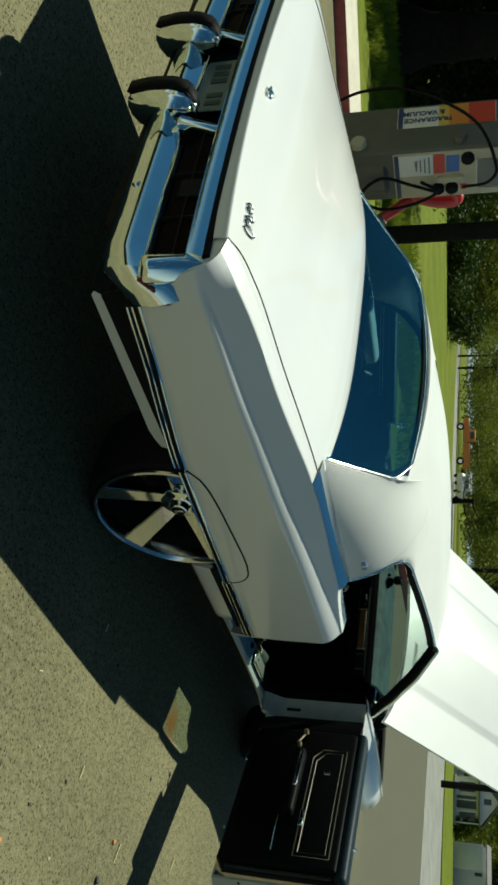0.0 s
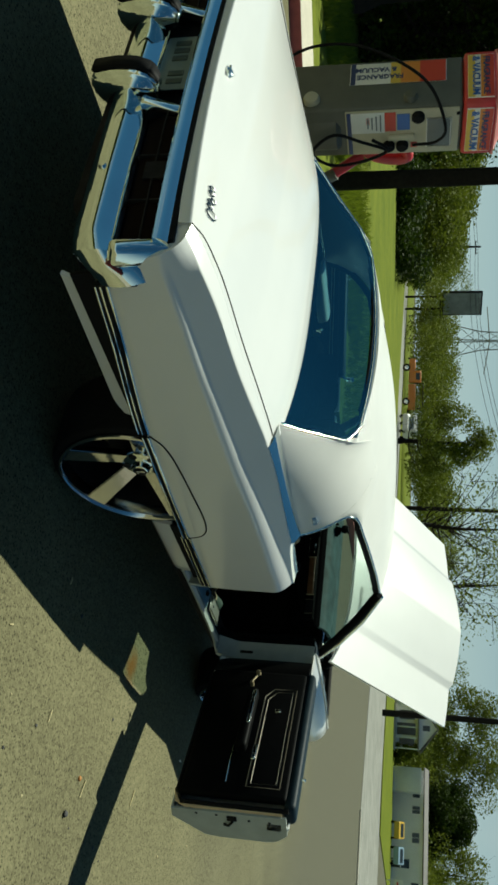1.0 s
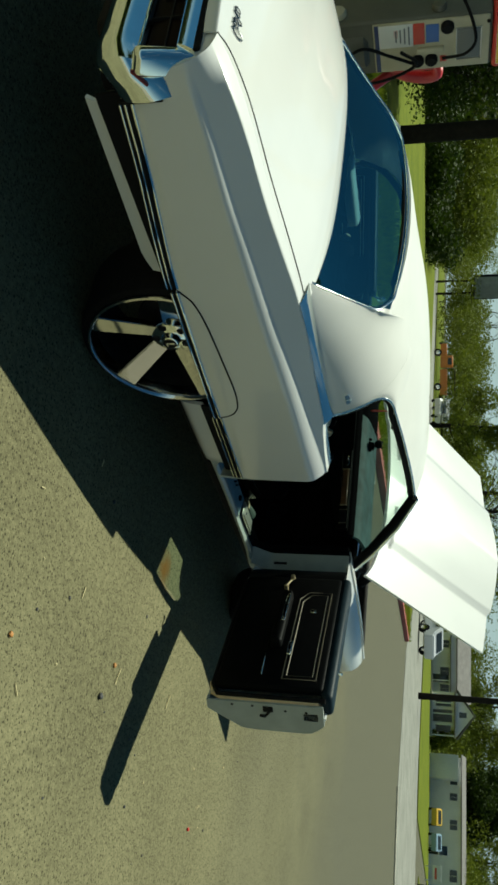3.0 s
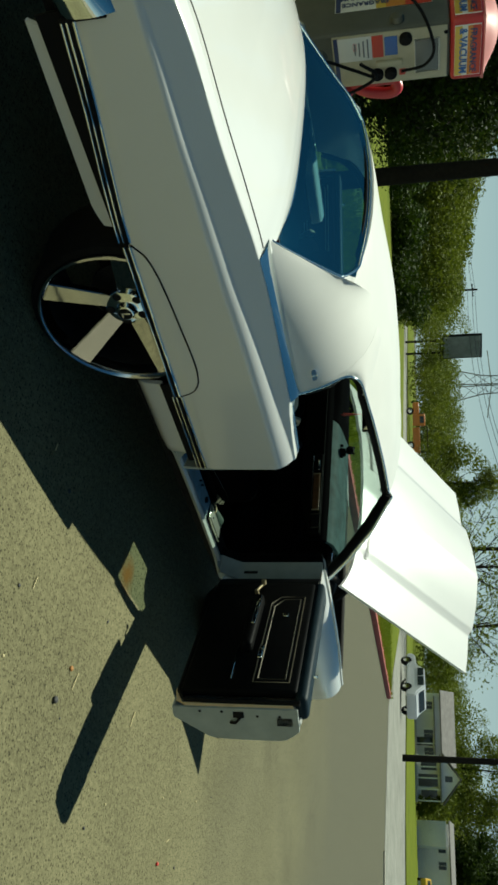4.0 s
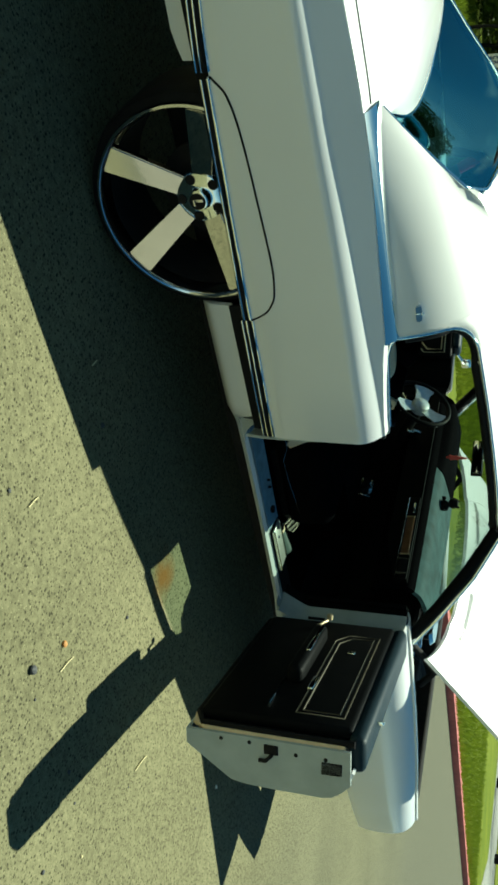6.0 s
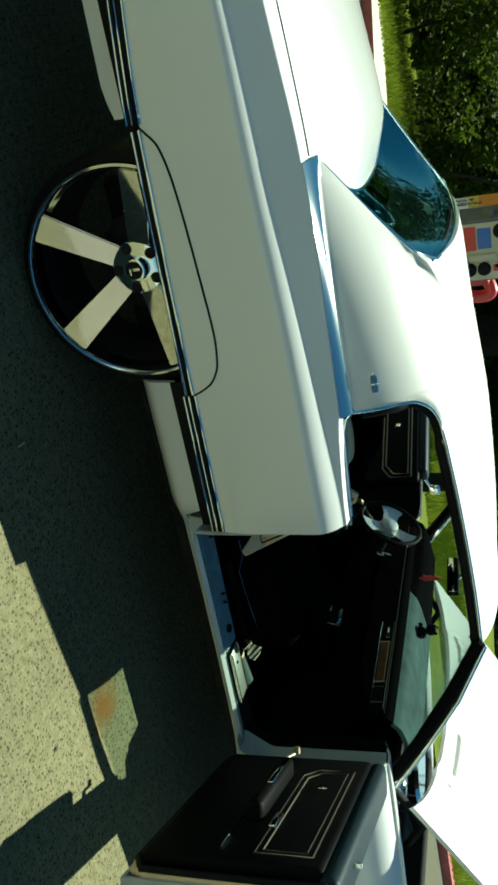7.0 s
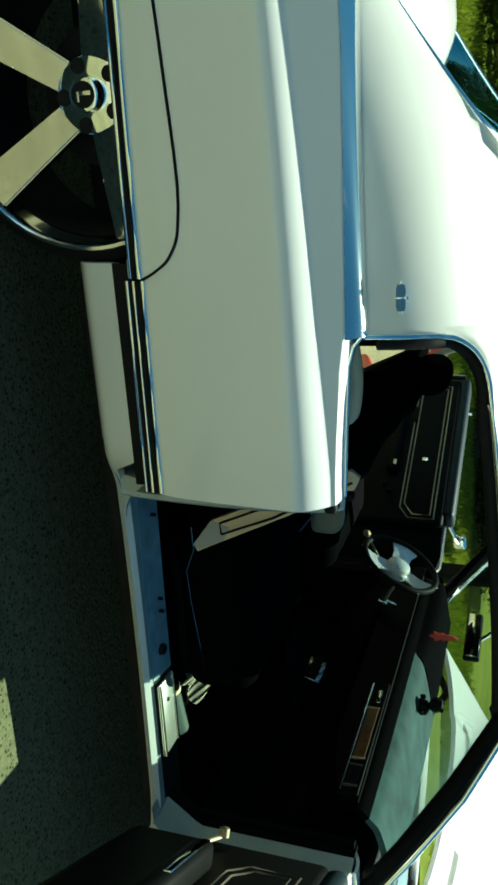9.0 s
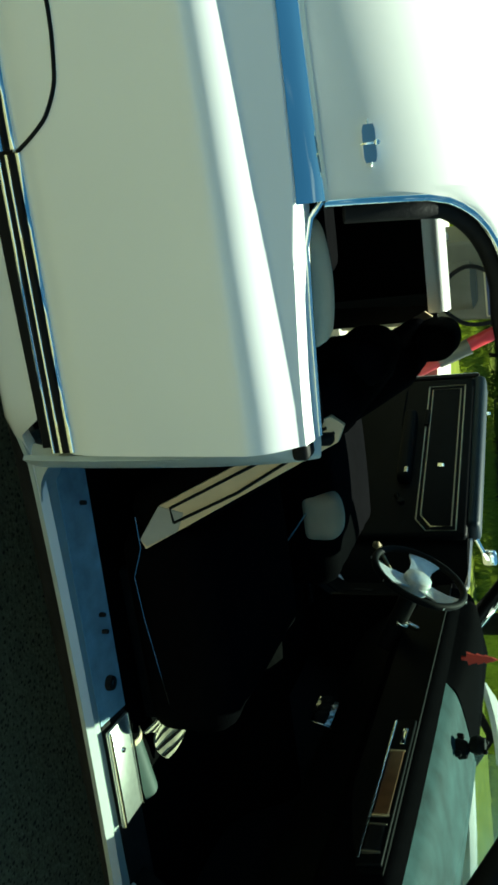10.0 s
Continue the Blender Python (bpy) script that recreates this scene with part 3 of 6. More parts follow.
eng = part("engine", join(rbox(0.62, 0.42, 0.26, (3.0, 0, 0.66), 0.05), rbox(0.55, 0.12, 0.10, (3.0, -0.28, 0.80), 0.03), rbox(0.55, 0.12, 0.10, (3.0, 0.28, 0.80), 0.03)), UNDER, car)
part("air_cleaner", lathe([(0.0, 0.93), (0.18, 0.93), (0.20, 0.91), (0.20, 0.85), (0.16, 0.83)], 32, "z", (3.05, 0, 0)), CHROME, eng)
for k in range(6):
    y = -0.72 + 0.05 * k
    part("engine_hose", tube([(2.50, y, 0.86), (2.60 + 0.05 * k, y + 0.02, 0.93 - 0.01 * k), (2.80 + 0.06 * k, y + 0.05, 0.90), (3.0, y + 0.12, 0.82)], 0.012 + 0.003 * (k % 3), 7), RUBBER if k % 2 else UNDER, eng)
part("wiper_motor", join(rbox(0.10, 0.12, 0.09, (2.52, -0.60, 0.90), 0.02), rbox(0.07, 0.07, 0.06, (2.60, -0.66, 0.88), 0.015)), STEEL, eng)
part("battery_tray", rbox(0.26, 0.18, 0.20, (3.55, -0.60, 0.75), 0.01), UNDER, eng)
part("floor_pan", rbox(2.3, 1.66, 0.06, (1.55, 0, 0.285), 0.02), UNDER, car)
part("boot_floor", rbox(2.2, 1.5, 0.10, (-0.2, 0, 0.50), 0.03), UNDER, car)
for sg in (-1, 1):
    part("frame_rail", rbox(2.9, 0.12, 0.10, (1.2, 0.55 * sg, 0.25), 0.02), UNDER, car)
part("rear_axle", join(tube([(0, -0.70, 0.368), (0, 0.70, 0.368)], 0.045, 10), tube([(-0.16, 0, 0.368), (0.16, 0, 0.368)], 0.12, 12)), UNDER, car)
part("front_axle", tube([(3.02, -0.70, 0.368), (3.02, 0.70, 0.368)], 0.05, 10), UNDER, car)
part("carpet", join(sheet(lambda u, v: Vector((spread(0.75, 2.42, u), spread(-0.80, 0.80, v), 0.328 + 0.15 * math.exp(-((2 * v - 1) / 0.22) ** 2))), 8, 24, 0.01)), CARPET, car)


# doors: built closed, then swung on the hinge
def door_side(x, z):
    z0 = belly(x)
    return side_z(x, z) if z >= z0 else Vector((x, -(half_width(x) - 0.012 - 0.70 * (z0 - z)), z))


def door_outer(u, v):
    x = spread(0.862, 2.068, u)
    return door_side(x, spread(0.352, ridge(x) - 0.004, v))


def make_door(flip):
    M = Matrix.Translation((2.023, -0.908, 0.035 if flip else 0.010)) @ Matrix.Rotation(radians(61), 4, "Z") @ Matrix.Translation((-2.05, 0.86, 0))

    def put(name, me, material, parent=None, label=""):
        if isinstance(me, bmesh.types.BMesh):
            b, me = me, bpy.data.meshes.new(name)
            b.to_mesh(me)
            b.free()
        me.transform(M)
        if flip:
            me = mirror_y(me)
        return part(name, me, material, parent or car, label)
    d = put("door", sheet(door_outer, 30, 30, 0.010), PAINT, None, "wide open door")
    put("end_face", sheet(lambda u, v: door_side(0.863, spread(0.354, 0.922, v)).lerp(Vector((0.863, -0.832, spread(0.354, 0.922, v))), u), 6, 18, 0.012), JAMB, d, "bare pale-green door edge")
    put("bottom_face", sheet(lambda u, v: Vector((spread(0.863, 1.82, u), spread(-0.885, -0.832, v), 0.353)), 8, 2, 0.01, True), JAMB, d)
    put("front_face", sheet(lambda u, v: door_side(2.062, spread(0.354, 0.90, v)).lerp(Vector((2.062, -0.945, spread(0.354, 0.90, v))), u), 4, 10, 0.012, True), JAMB, d)
    put("inner_shell", sheet(lambda u, v: Vector((spread(1.79, 2.06, u), spread(-0.838, -0.940, u * u), spread(0.356, 0.915, v))), 8, 10, 0.012, True), BLACKTRIM, d)
    put("hinge", tube([(2.085, -0.915, 0.46), (2.085, -0.915, 0.54)], 0.012, 8), UNDER, d)
    put("edge_rubber", tube([(0.885, -0.822, 0.93), (0.885, -0.822, 0.60), (0.888, -0.822, 0.40), (0.95, -0.822, 0.365), (1.6, -0.822, 0.362), (1.80, -0.822, 0.365)], 0.012, 8), RUBBER, d)
    put("edge_lip", tube([(0.874, -0.834, 0.90), (0.874, -0.834, 0.42), (0.90, -0.834, 0.372), (0.97, -0.834, 0.355)], 0.011, 6), TAN, d)
    card = put("inner_panel", rbox(0.965 if flip else 0.875, 0.045, 0.54, (1.4075 if flip else 1.3625, -0.815, 0.645), 0.018), BLACKTRIM, d, "black vinyl door card")
    put("top_rail", rbox(0.93, 0.13, 0.060, (1.36, -0.868, 0.932), 0.026, 3), DOORTOP, d, "dark blue-grey padded door top")
    put("lock_knob", join(lathe([(0.0, 0.985), (0.006, 0.985), (0.008, 0.978), (0.006, 0.945), (0.010, 0.94)], 12, "z", (1.115, -0.86, 0))), CHROME, d)
    put("latch", join(rbox(0.012, 0.035, 0.05, (0.853, -0.865, 0.655), 0.004), tube([(0.846, -0.88, 0.66), (0.838, -0.90, 0.64), (0.846, -0.905, 0.615)], 0.007, 6)), UNDER, d)
    for z in (0.48, 0.58, 0.74, 0.84):
        put("bolt", lathe([(0.0, -0.006), (0.007, -0.006), (0.009, 0.0)], 10, "x", (0.856, -0.85 - 0.02 * (z > 0.7), z)), UNDER, d)
    put("latch_plate", rbox(0.006, 0.05, 0.075, (0.854, -0.90, 0.86), 0.01), UNDER, d)
    put("armrest", rbox(0.42, 0.075, 0.060, (1.40, -0.765, 0.640), 0.022, 3), BLACKTRIM, card)
    # far door fittings take dark materials in place of the dimness there
    put("armrest_trim", rbox(0.035 if flip else 0.24, 0.006, 0.018, (1.58 if flip else 1.46, -0.725, 0.655), 0.003), BOLDCHROME if flip else CHROME, card)
    put("window_crank", join(tube([(1.68, -0.795, 0.615), (1.68, -0.762, 0.615)], 0.012, 8), tube([(1.68, -0.765, 0.615), (1.74, -0.76, 0.645)], 0.006, 6), lathe([(0, -0.012), (0.013, -0.010), (0.013, 0.012), (0, 0.014)], 12, "y", (1.74, -0.752, 0.645))), BLACKTRIM if flip else GOLD, card)
    put("door_pull", rbox(0.10, 0.012, 0.022, (1.20, -0.786, 0.71), 0.004), BLACKTRIM if flip else CHROME, card)
    end = 1.865 if flip else 1.66
    for off, z0, z1 in ((0.0, 0.705, 0.872), (0.022, 0.724, 0.853)):
        pts = [(0.985 + off, z1), (end - off, z1), (end - off, z0 + 0.045), (end - 0.06 - off, z0), (0.985 + off, z0)]
        loop = [(x, -0.7915, z) for x, z in pts]
        # sunlit far card keeps gold; the near stripes are coloured as if shaded
        put("stripe", tube(loop, 0.0032, 4, closed=True), GOLD if flip else PEWTER, card)
    put("card_ridge", tube([(1.0, -0.79, 0.60), (1.15, -0.79, 0.595), (1.24, -0.79, 0.597)], 0.004, 6), BLACKTRIM if flip else CHROME, card)
    put("crest", rbox(0.022, 0.006, 0.030, (1.50, -0.790, 0.79), 0.003), CHROME, card)
    put("handle", join(rbox(0.14, 0.018, 0.022, (1.02, -1.000, 0.835), 0.007), rbox(0.03, 0.03, 0.03, (0.955, -0.99, 0.835), 0.008)), BOLDCHROME, d)
    put("mirror", join(rbox(0.035, 0.085, 0.060, (1.82, -1.03, 0.985), 0.015, 3), tube([(1.82, -0.90, 0.94), (1.82, -1.0, 0.965)], 0.009, 8)), CHROME, d) if flip else None
    return d


make_door(False)
make_door(True)
# left pillar, sill and front corner are blackened to look unlit; right ones pale
both("hinge_pillar", sheet(lambda u, v: Vector((2.09 + 0.012 * math.sin(math.pi * u) - 0.09 * max(0, 0.18 - v) / 0.18, -spread(0.958, 0.838, u), spread(0.338, 0.925, v))), 6, 20, 0.02), JAMB, "pale painted hinge pillar", far=BLACKTRIM)
both("pillar_trim", sheet(lambda u, v: Vector((2.092 - 0.09 * max(0, 0.18 - v) / 0.18, -spread(0.837, 0.79, u), spread(0.338, 0.925, v))), 6, 20, 0.02), BLACKTRIM)
both("lock_pillar", sheet(lambda u, v: Vector((spread(0.903, 0.916, v) + interp(u, (0, 0.0), (0.25, 0.022), (0.55, 0.036), (0.8, 0.034), (1, 0.015)), -spread(half_width(0.885) - tuck(v) - 0.012, interp(v, (0, 0.845), (0.8, 0.855), (1, 0.875)), u), spread(0.40, 0.925, v))), 14, 16, 0.01, True), JAMB)
both("pillar_rubber", sheet(lambda u, v: Vector((0.925 - 0.05 * u, -spread(0.85, 0.79, u), spread(0.36, 0.90, v))), 4, 6, 0.01, True), BLACKTRIM)
both("striker", lathe([(0.0, 0.905), (0.012, 0.905), (0.014, 0.90), (0.010, 0.88), (0.018, 0.875)], 12, "x", (0.022, -0.885, 0.68)), CHROME)
both("sill", sheet(lambda u, v: Vector((spread(0.895, 2.11, u), -spread(rocker_y(spread(0.895, 2.11, u)), ledge_y(spread(0.895, 2.11, u)), v), 0.341 - 0.008 * (1 - v) ** 1.6)), 20, 8, 0.01), JAMB, "pale worn door sill", far=BLACKTRIM)
both("sill_ledge", sheet(lambda u, v: Vector((spread(0.965, 1.58, u), -spread(ledge_y(spread(0.965, 1.58, u)), ledge_y(spread(0.965, 1.58, u)) - 0.090, v), 0.343 + 0.014 * v)), 10, 3, 0.012), BLUESILL, "faded blue inner sill")
both("sill_ledge", sheet(lambda u, v: Vector((spread(1.58, 2.08, u), -spread(ledge_y(spread(1.58, 2.08, u)), ledge_y(spread(1.58, 2.08, u)) - 0.090, v), 0.343 + 0.010 * v)), 6, 3, 0.012), UNDER)
for sg in (-1, 1):
    tilt = math.atan2(0.012, 0.37) * sg
    pl_ = part("sill_plate", rbox(0.240, 0.096, 0.008, (0, 0, 0), 0.003), ALU, car, "bare metal sill plate")
    pl_.matrix_local = Matrix.Translation((1.715, (ledge_y(1.715) - 0.043) * sg, 0.356)) @ Matrix.Rotation(tilt, 4, "Z")
    for y in (-0.044, 0.044):
        part("rib", tube([(-0.119, y, 0.006), (0.119, y, 0.006)], 0.004, 6), CHROME, pl_)
    part("screw", lathe([(0, 0.009), (0.006, 0.008), (0.008, 0.002)], 10, "z", (-0.05, 0, 0)), STEEL, pl_)
    part("drain_hole", lathe([(0.006, 0.362), (0.016, 0.362), (0.018, 0.350)], 14, "z", (1.50, (ledge_y(1.5) - 0.05) * sg, 0)), UNDER, car)
    for hx in (1.08, 1.34, 1.38):
        part("screw", lathe([(0, 0.366), (0.005, 0.365), (0.006, 0.350)], 8, "z", (hx, (ledge_y(hx) - 0.06) * sg, 0)), UNDER, car)
    arc = [(0.91, 0.338), (1.035, 0.338)] + [(1.035 + 0.10 * math.cos(a), 0.438 + 0.10 * math.sin(a)) for a in np.linspace(1.5 * math.pi, math.pi, 9)]
    part("jamb_corner", prism(arc, 0.80 * sg, 0.872 * sg, "y"), JAMB, car)
    arc = [(2.11, 0.338), (1.955, 0.338)] + [(1.955 + 0.14 * math.cos(a), 0.478 + 0.14 * math.sin(a)) for a in np.linspace(1.5 * math.pi, 2 * math.pi, 9)] + [(2.11, 0.478)]
    part("jamb_corner", prism(arc, 0.845 * sg, 0.930 * sg, "y"), JAMB if sg < 0 else BLACKTRIM, car)

# wheels


def wheel(x, y, sgn):
    """A large polished wheel with five flat spokes dished in to the hub, and a thin tyre."""
    w = part("wheel", lathe([(0.315, 0.12), (0.358, 0.11), (0.368, 0.08), (0.368, -0.135), (0.358, -0.158), (0.336, -0.168), (0.325, -0.160)], 72, "y"), RUBBER, car, "low-profile black tyre on a polished five-spoke wheel")
    w.location = (x, y, 0.368)
    w.scale = (1, sgn, 1)
    part("rim", lathe([(0.306, -0.10), (0.314, -0.160), (0.317, -0.178), (0.323, -0.185), (0.331, -0.182), (0.333, -0.170), (0.328, -0.158)], 72, "y"), STEEL, w)
    part("barrel", lathe([(0.307, -0.12), (0.300, -0.05), (0.300, 0.12)], 64, "y"), UNDER, w)
    for k in range(5):
        a = radians(20 + 72 * k)
        b = bmesh.new()
        b.from_mesh(prism([(0.050, -0.034), (0.18, -0.040), (0.314, -0.047), (0.314, 0.047), (0.18, 0.040), (0.050, 0.034)], -0.092, -0.060, "y"))
        bmesh.ops.bevel(b, geom=b.edges[:], offset=0.004, segments=2, affect="EDGES")
        for v in b.verts:
            v.co.y -= 0.082 * max(0.0, (v.co.x - 0.05) / 0.264)
        bmesh.ops.rotate(b, cent=(0, 0, 0), matrix=Matrix.Rotation(-a, 3, "Y"), verts=b.verts[:])
        part("spoke", b, MIRRORALLOY, w)
    hub = part("hub", lathe([(0.0, -0.133), (0.030, -0.133), (0.035, -0.130), (0.037, -0.124), (0.039, -0.106), (0.046, -0.1025), (0.080, -0.101), (0.087, -0.095), (0.090, -0.080), (0.090, -0.04)], 48, "y"), CHROME, w)
    part("cap_badge", lathe([(0.0, -0.1355), (0.027, -0.1355), (0.030, -0.131)], 24, "y"), UNDER, hub)
    part("cap_mark", join(rbox(0.010, 0.003, 0.030, (-0.003, -0.136, 0.006), 0.001), rbox(0.022, 0.003, 0.008, (0.004, -0.136, -0.012), 0.001)), STEEL, hub)
    for k in range(5):
        a = radians(56 + 72 * k)
        part("lug_nut", lathe([(0.0, -0.1025), (0.013, -0.1030), (0.0165, -0.1045), (0.018, -0.1025), (0.018, -0.09)], 12, "y", (0.066 * math.cos(a), 0, 0.066 * math.sin(a))), UNDER, hub)
    part("brake_disc", lathe([(0.0, -0.02), (0.16, -0.02), (0.16, 0.0)], 32, "y"), UNDER, w)
    part("caliper", rbox(0.10, 0.05, 0.14, (-0.12, -0.03, 0.10), 0.02), UNDER, w)
    return w


for wx in (0.0, 3.02):
    wheel(wx, -0.760, 1)
    wheel(wx, 0.760, -1)


# rear bumper, lamps, plate
def tail_at(y):
    """Plan and sag of the tail along its width."""
    k = 1 - (y / 0.95) ** 2
    return -1.305 + 0.010 * k, -0.026 - 0.030 * k


def sweep(section, ys, wrap=False):
    """A bar's section drawn across the tail; wrapped, it grows taller round the corners."""
    pts = []
    for y in ys:
        x, dz = tail_at(y)
        pts.append((x, y, dz, 1.0))
    if wrap:
        ends = ((-1.188, 0.006, 0.012, 1.42), (-1.235, 0.005, 0.004, 1.34), (-1.275, 0.002, -0.006, 1.22), (-1.298, 0.0, -0.016, 1.10))
        pts = [(x, ys[0] + o, dz, k) for x, o, dz, k in ends] + pts[1:-1] + [(x, ys[-1] - o, dz, k) for x, o, dz, k in reversed(ends)]
    V, F, m = [], [], len(section)
    foot = min(z for o, z in section)
    for i, (x, y, dz, k) in enumerate(pts):
        p, q = pts[max(0, i - 1)], pts[min(len(pts) - 1, i + 1)]
        d = Vector((q[0] - p[0], q[1] - p[1])).normalized()
        nrm = Vector((-d.y, d.x))
        c_ = 1 / (k * k)
        off = [0.036 - (0.036 - o) * c_ if z > 0.60 else o for o, z in section]
        V += [(x + nrm.x * o, y + nrm.y * o, foot + (z - foot) * k + dz) for o, (_, z) in zip(off, section)]
    for i in range(len(pts) - 1):
        for j in range(m):
            F.append((i * m + j, (i + 1) * m + j, (i + 1) * m + (j + 1) % m, i * m + (j + 1) % m))
    F += [tuple(range(m)), tuple(range((len(pts) - 1) * m, len(pts) * m))[::-1]]
    me = mesh_of("bumper", V, F)
    bm = bmesh.new()
    bm.from_mesh(me)
    bmesh.ops.recalc_face_normals(bm, faces=bm.faces[:])
    bm.to_mesh(me)
    bm.free()
    me.set_sharp_from_angle(angle=radians(45))
    return me


YS = list(np.linspace(-0.955, 0.955, 33))
bumper = part("rear_bumper", sweep([(-0.06, 0.537), (-0.012, 0.530), (0.006, 0.534), (0.022, 0.546), (0.033, 0.572), (0.036, 0.596), (0.032, 0.609), (0.021, 0.624), (0.005, 0.642), (-0.012, 0.656), (-0.030, 0.662), (-0.06, 0.663)], YS, True), CHROME, car, "chrome loop bumper")
part("upper_bar", sweep([(-0.045, 0.776), (0.010, 0.777), (0.013, 0.781), (0.006, 0.798), (-0.006, 0.816), (-0.020, 0.821), (-0.045, 0.820)], list(np.linspace(-0.918, 0.918, 33))), CHROME, bumper)
# solid dark bar for the shadow line between deck lip and bumper
part("gap_shade_bar", sweep([(-0.08, 0.818), (-0.012, 0.818), (-0.012, 0.834), (-0.08, 0.834)], list(np.linspace(-0.90, 0.90, 33))), SEAM, bumper)
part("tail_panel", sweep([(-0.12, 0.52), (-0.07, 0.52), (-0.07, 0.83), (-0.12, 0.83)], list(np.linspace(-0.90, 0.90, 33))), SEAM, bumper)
for sg in (-1, 1):
    part("upright_bar", rbox(0.040, 0.036, 0.160, (tail_at(0.277)[0] + 0.012, sg * 0.277, 0.716 + tail_at(0.277)[1]), 0.012, 3, Euler((0, radians(22), 0)).to_matrix()), CHROME, bumper)
    part("end_bar", rbox(0.085, 0.050, 0.180, (-1.276, sg * 0.936, 0.704), 0.018, 3, Euler((radians(24 * sg), radians(25), 0)).to_matrix()), CHROME, bumper)
    for k in range(3):
        y0 = 0.295 + 0.210 * k
        ys = sorted(sg * y for y in np.linspace(y0 + 0.004, y0 + 0.204, 6))
        lamp = part("tail_lamp", sweep([(-0.05, 0.666), (-0.034, 0.666), (-0.026, 0.716), (-0.034, 0.768), (-0.05, 0.768)], ys), LENS, bumper, "dark red tail lamp")
        part("lamp_divider", sweep([(-0.05, 0.664), (-0.022, 0.664), (-0.022, 0.770), (-0.05, 0.770)], sorted(sg * y for y in (y0 + 0.203, y0 + 0.208))), UNDER, lamp)
    part("lamp_rib", sweep([(-0.05, 0.722), (-0.022, 0.722), (-0.022, 0.727), (-0.05, 0.727)], sorted(sg * y for y in np.linspace(0.295, 0.925, 12))), UNDER, bumper)
    part("reverse_lamp", sweep([(-0.05, 0.690), (-0.022, 0.694), (-0.022, 0.760), (-0.05, 0.764)], sorted(sg * y for y in np.linspace(0.535, 0.615, 4))), UNDER, bumper, "clear reversing lamp")
    x0, dz = tail_at(0.18)
    body = [(x0 + 0.010, 0.690 + dz), (x0 - 0.040, 0.700 + dz), (x0 - 0.080, 0.685 + dz), (x0 - 0.102, 0.640 + dz), (x0 - 0.108, 0.57 + dz), (x0 - 0.100, 0.490 + dz), (x0 - 0.050, 0.478 + dz), (x0 + 0.010, 0.51 + dz)]
    strip_ = body[1:6] + [(x - 0.016, z + (0.010 if z > 0.65 else 0.0)) for x, z in reversed(body[1:6])]
    solids = []
    for outline, half, bev in ((body, 0.048, 0.012), (strip_, 0.030, 0.005)):
        bm = bmesh.new()
        bm.from_mesh(prism(outline, 0.205 * sg - half, 0.205 * sg + half, "y"))
        bmesh.ops.bevel(bm, geom=bm.edges[:], offset=bev, segments=3, affect="EDGES")
        for f in bm.faces:
            f.smooth = True
        solids.append(bm)
    g = part("bumper_guard", solids[0], CHROME, bumper)
    part("rubber_pad", solids[1], RUBBER, g, "black rubber pad")
    part("bumper_bolt", lathe([(0.0, -0.012), (0.010, -0.010), (0.014, 0.0)], 14, "x", (tail_at(0.62)[0] - 0.034, 0.62 * sg, 0.585 + tail_at(0.62)[1])), CHROME, bumper)
    part("side_marker", rbox(0.062, 0.010, 0.009, (-1.268, 0.987 * sg, 0.640), 0.003, 2, Euler((0, radians(-36), 0)).to_matrix()), MARKER, bumper, "red side marker strip")
    # thin dark box drawn as the shadow line at the bumper's forward edge
    part("edge_shadow_strip", rbox(0.010, 0.016, 0.140, (-1.182, 0.966 * sg, 0.612), 0.003), SEAM, bumper)
    part("quarter_end", sheet(lambda u, v: Vector((quarter(0.0, spread(0.35, 0.985, v)).x + 0.010, sg * spread(-quarter(0.0, spread(0.35, 0.985, v)).y - 0.003, 0.80, u), quarter(0.0, spread(0.35, 0.985, v)).z)), 6, 14, 0.006), PAINT, car)
x0, dz = tail_at(0)
plate = part("number_plate", rbox(0.006, 0.305, 0.125, (x0 + 0.030, 0, 0.716 + dz), 0.002), PLATE, bumper, "pale plate with dark raised characters")
for k in range(6):
    if k != 3:
        part("character_bar", rbox(0.004, 0.026, 0.055, (x0 + 0.025, 0.11 - 0.044 * k, 0.716 + dz), 0.001), INK, plate)

# ---- ground and setting ----


def nodes_of(m):
    return m.node_tree.nodes, m.node_tree.links


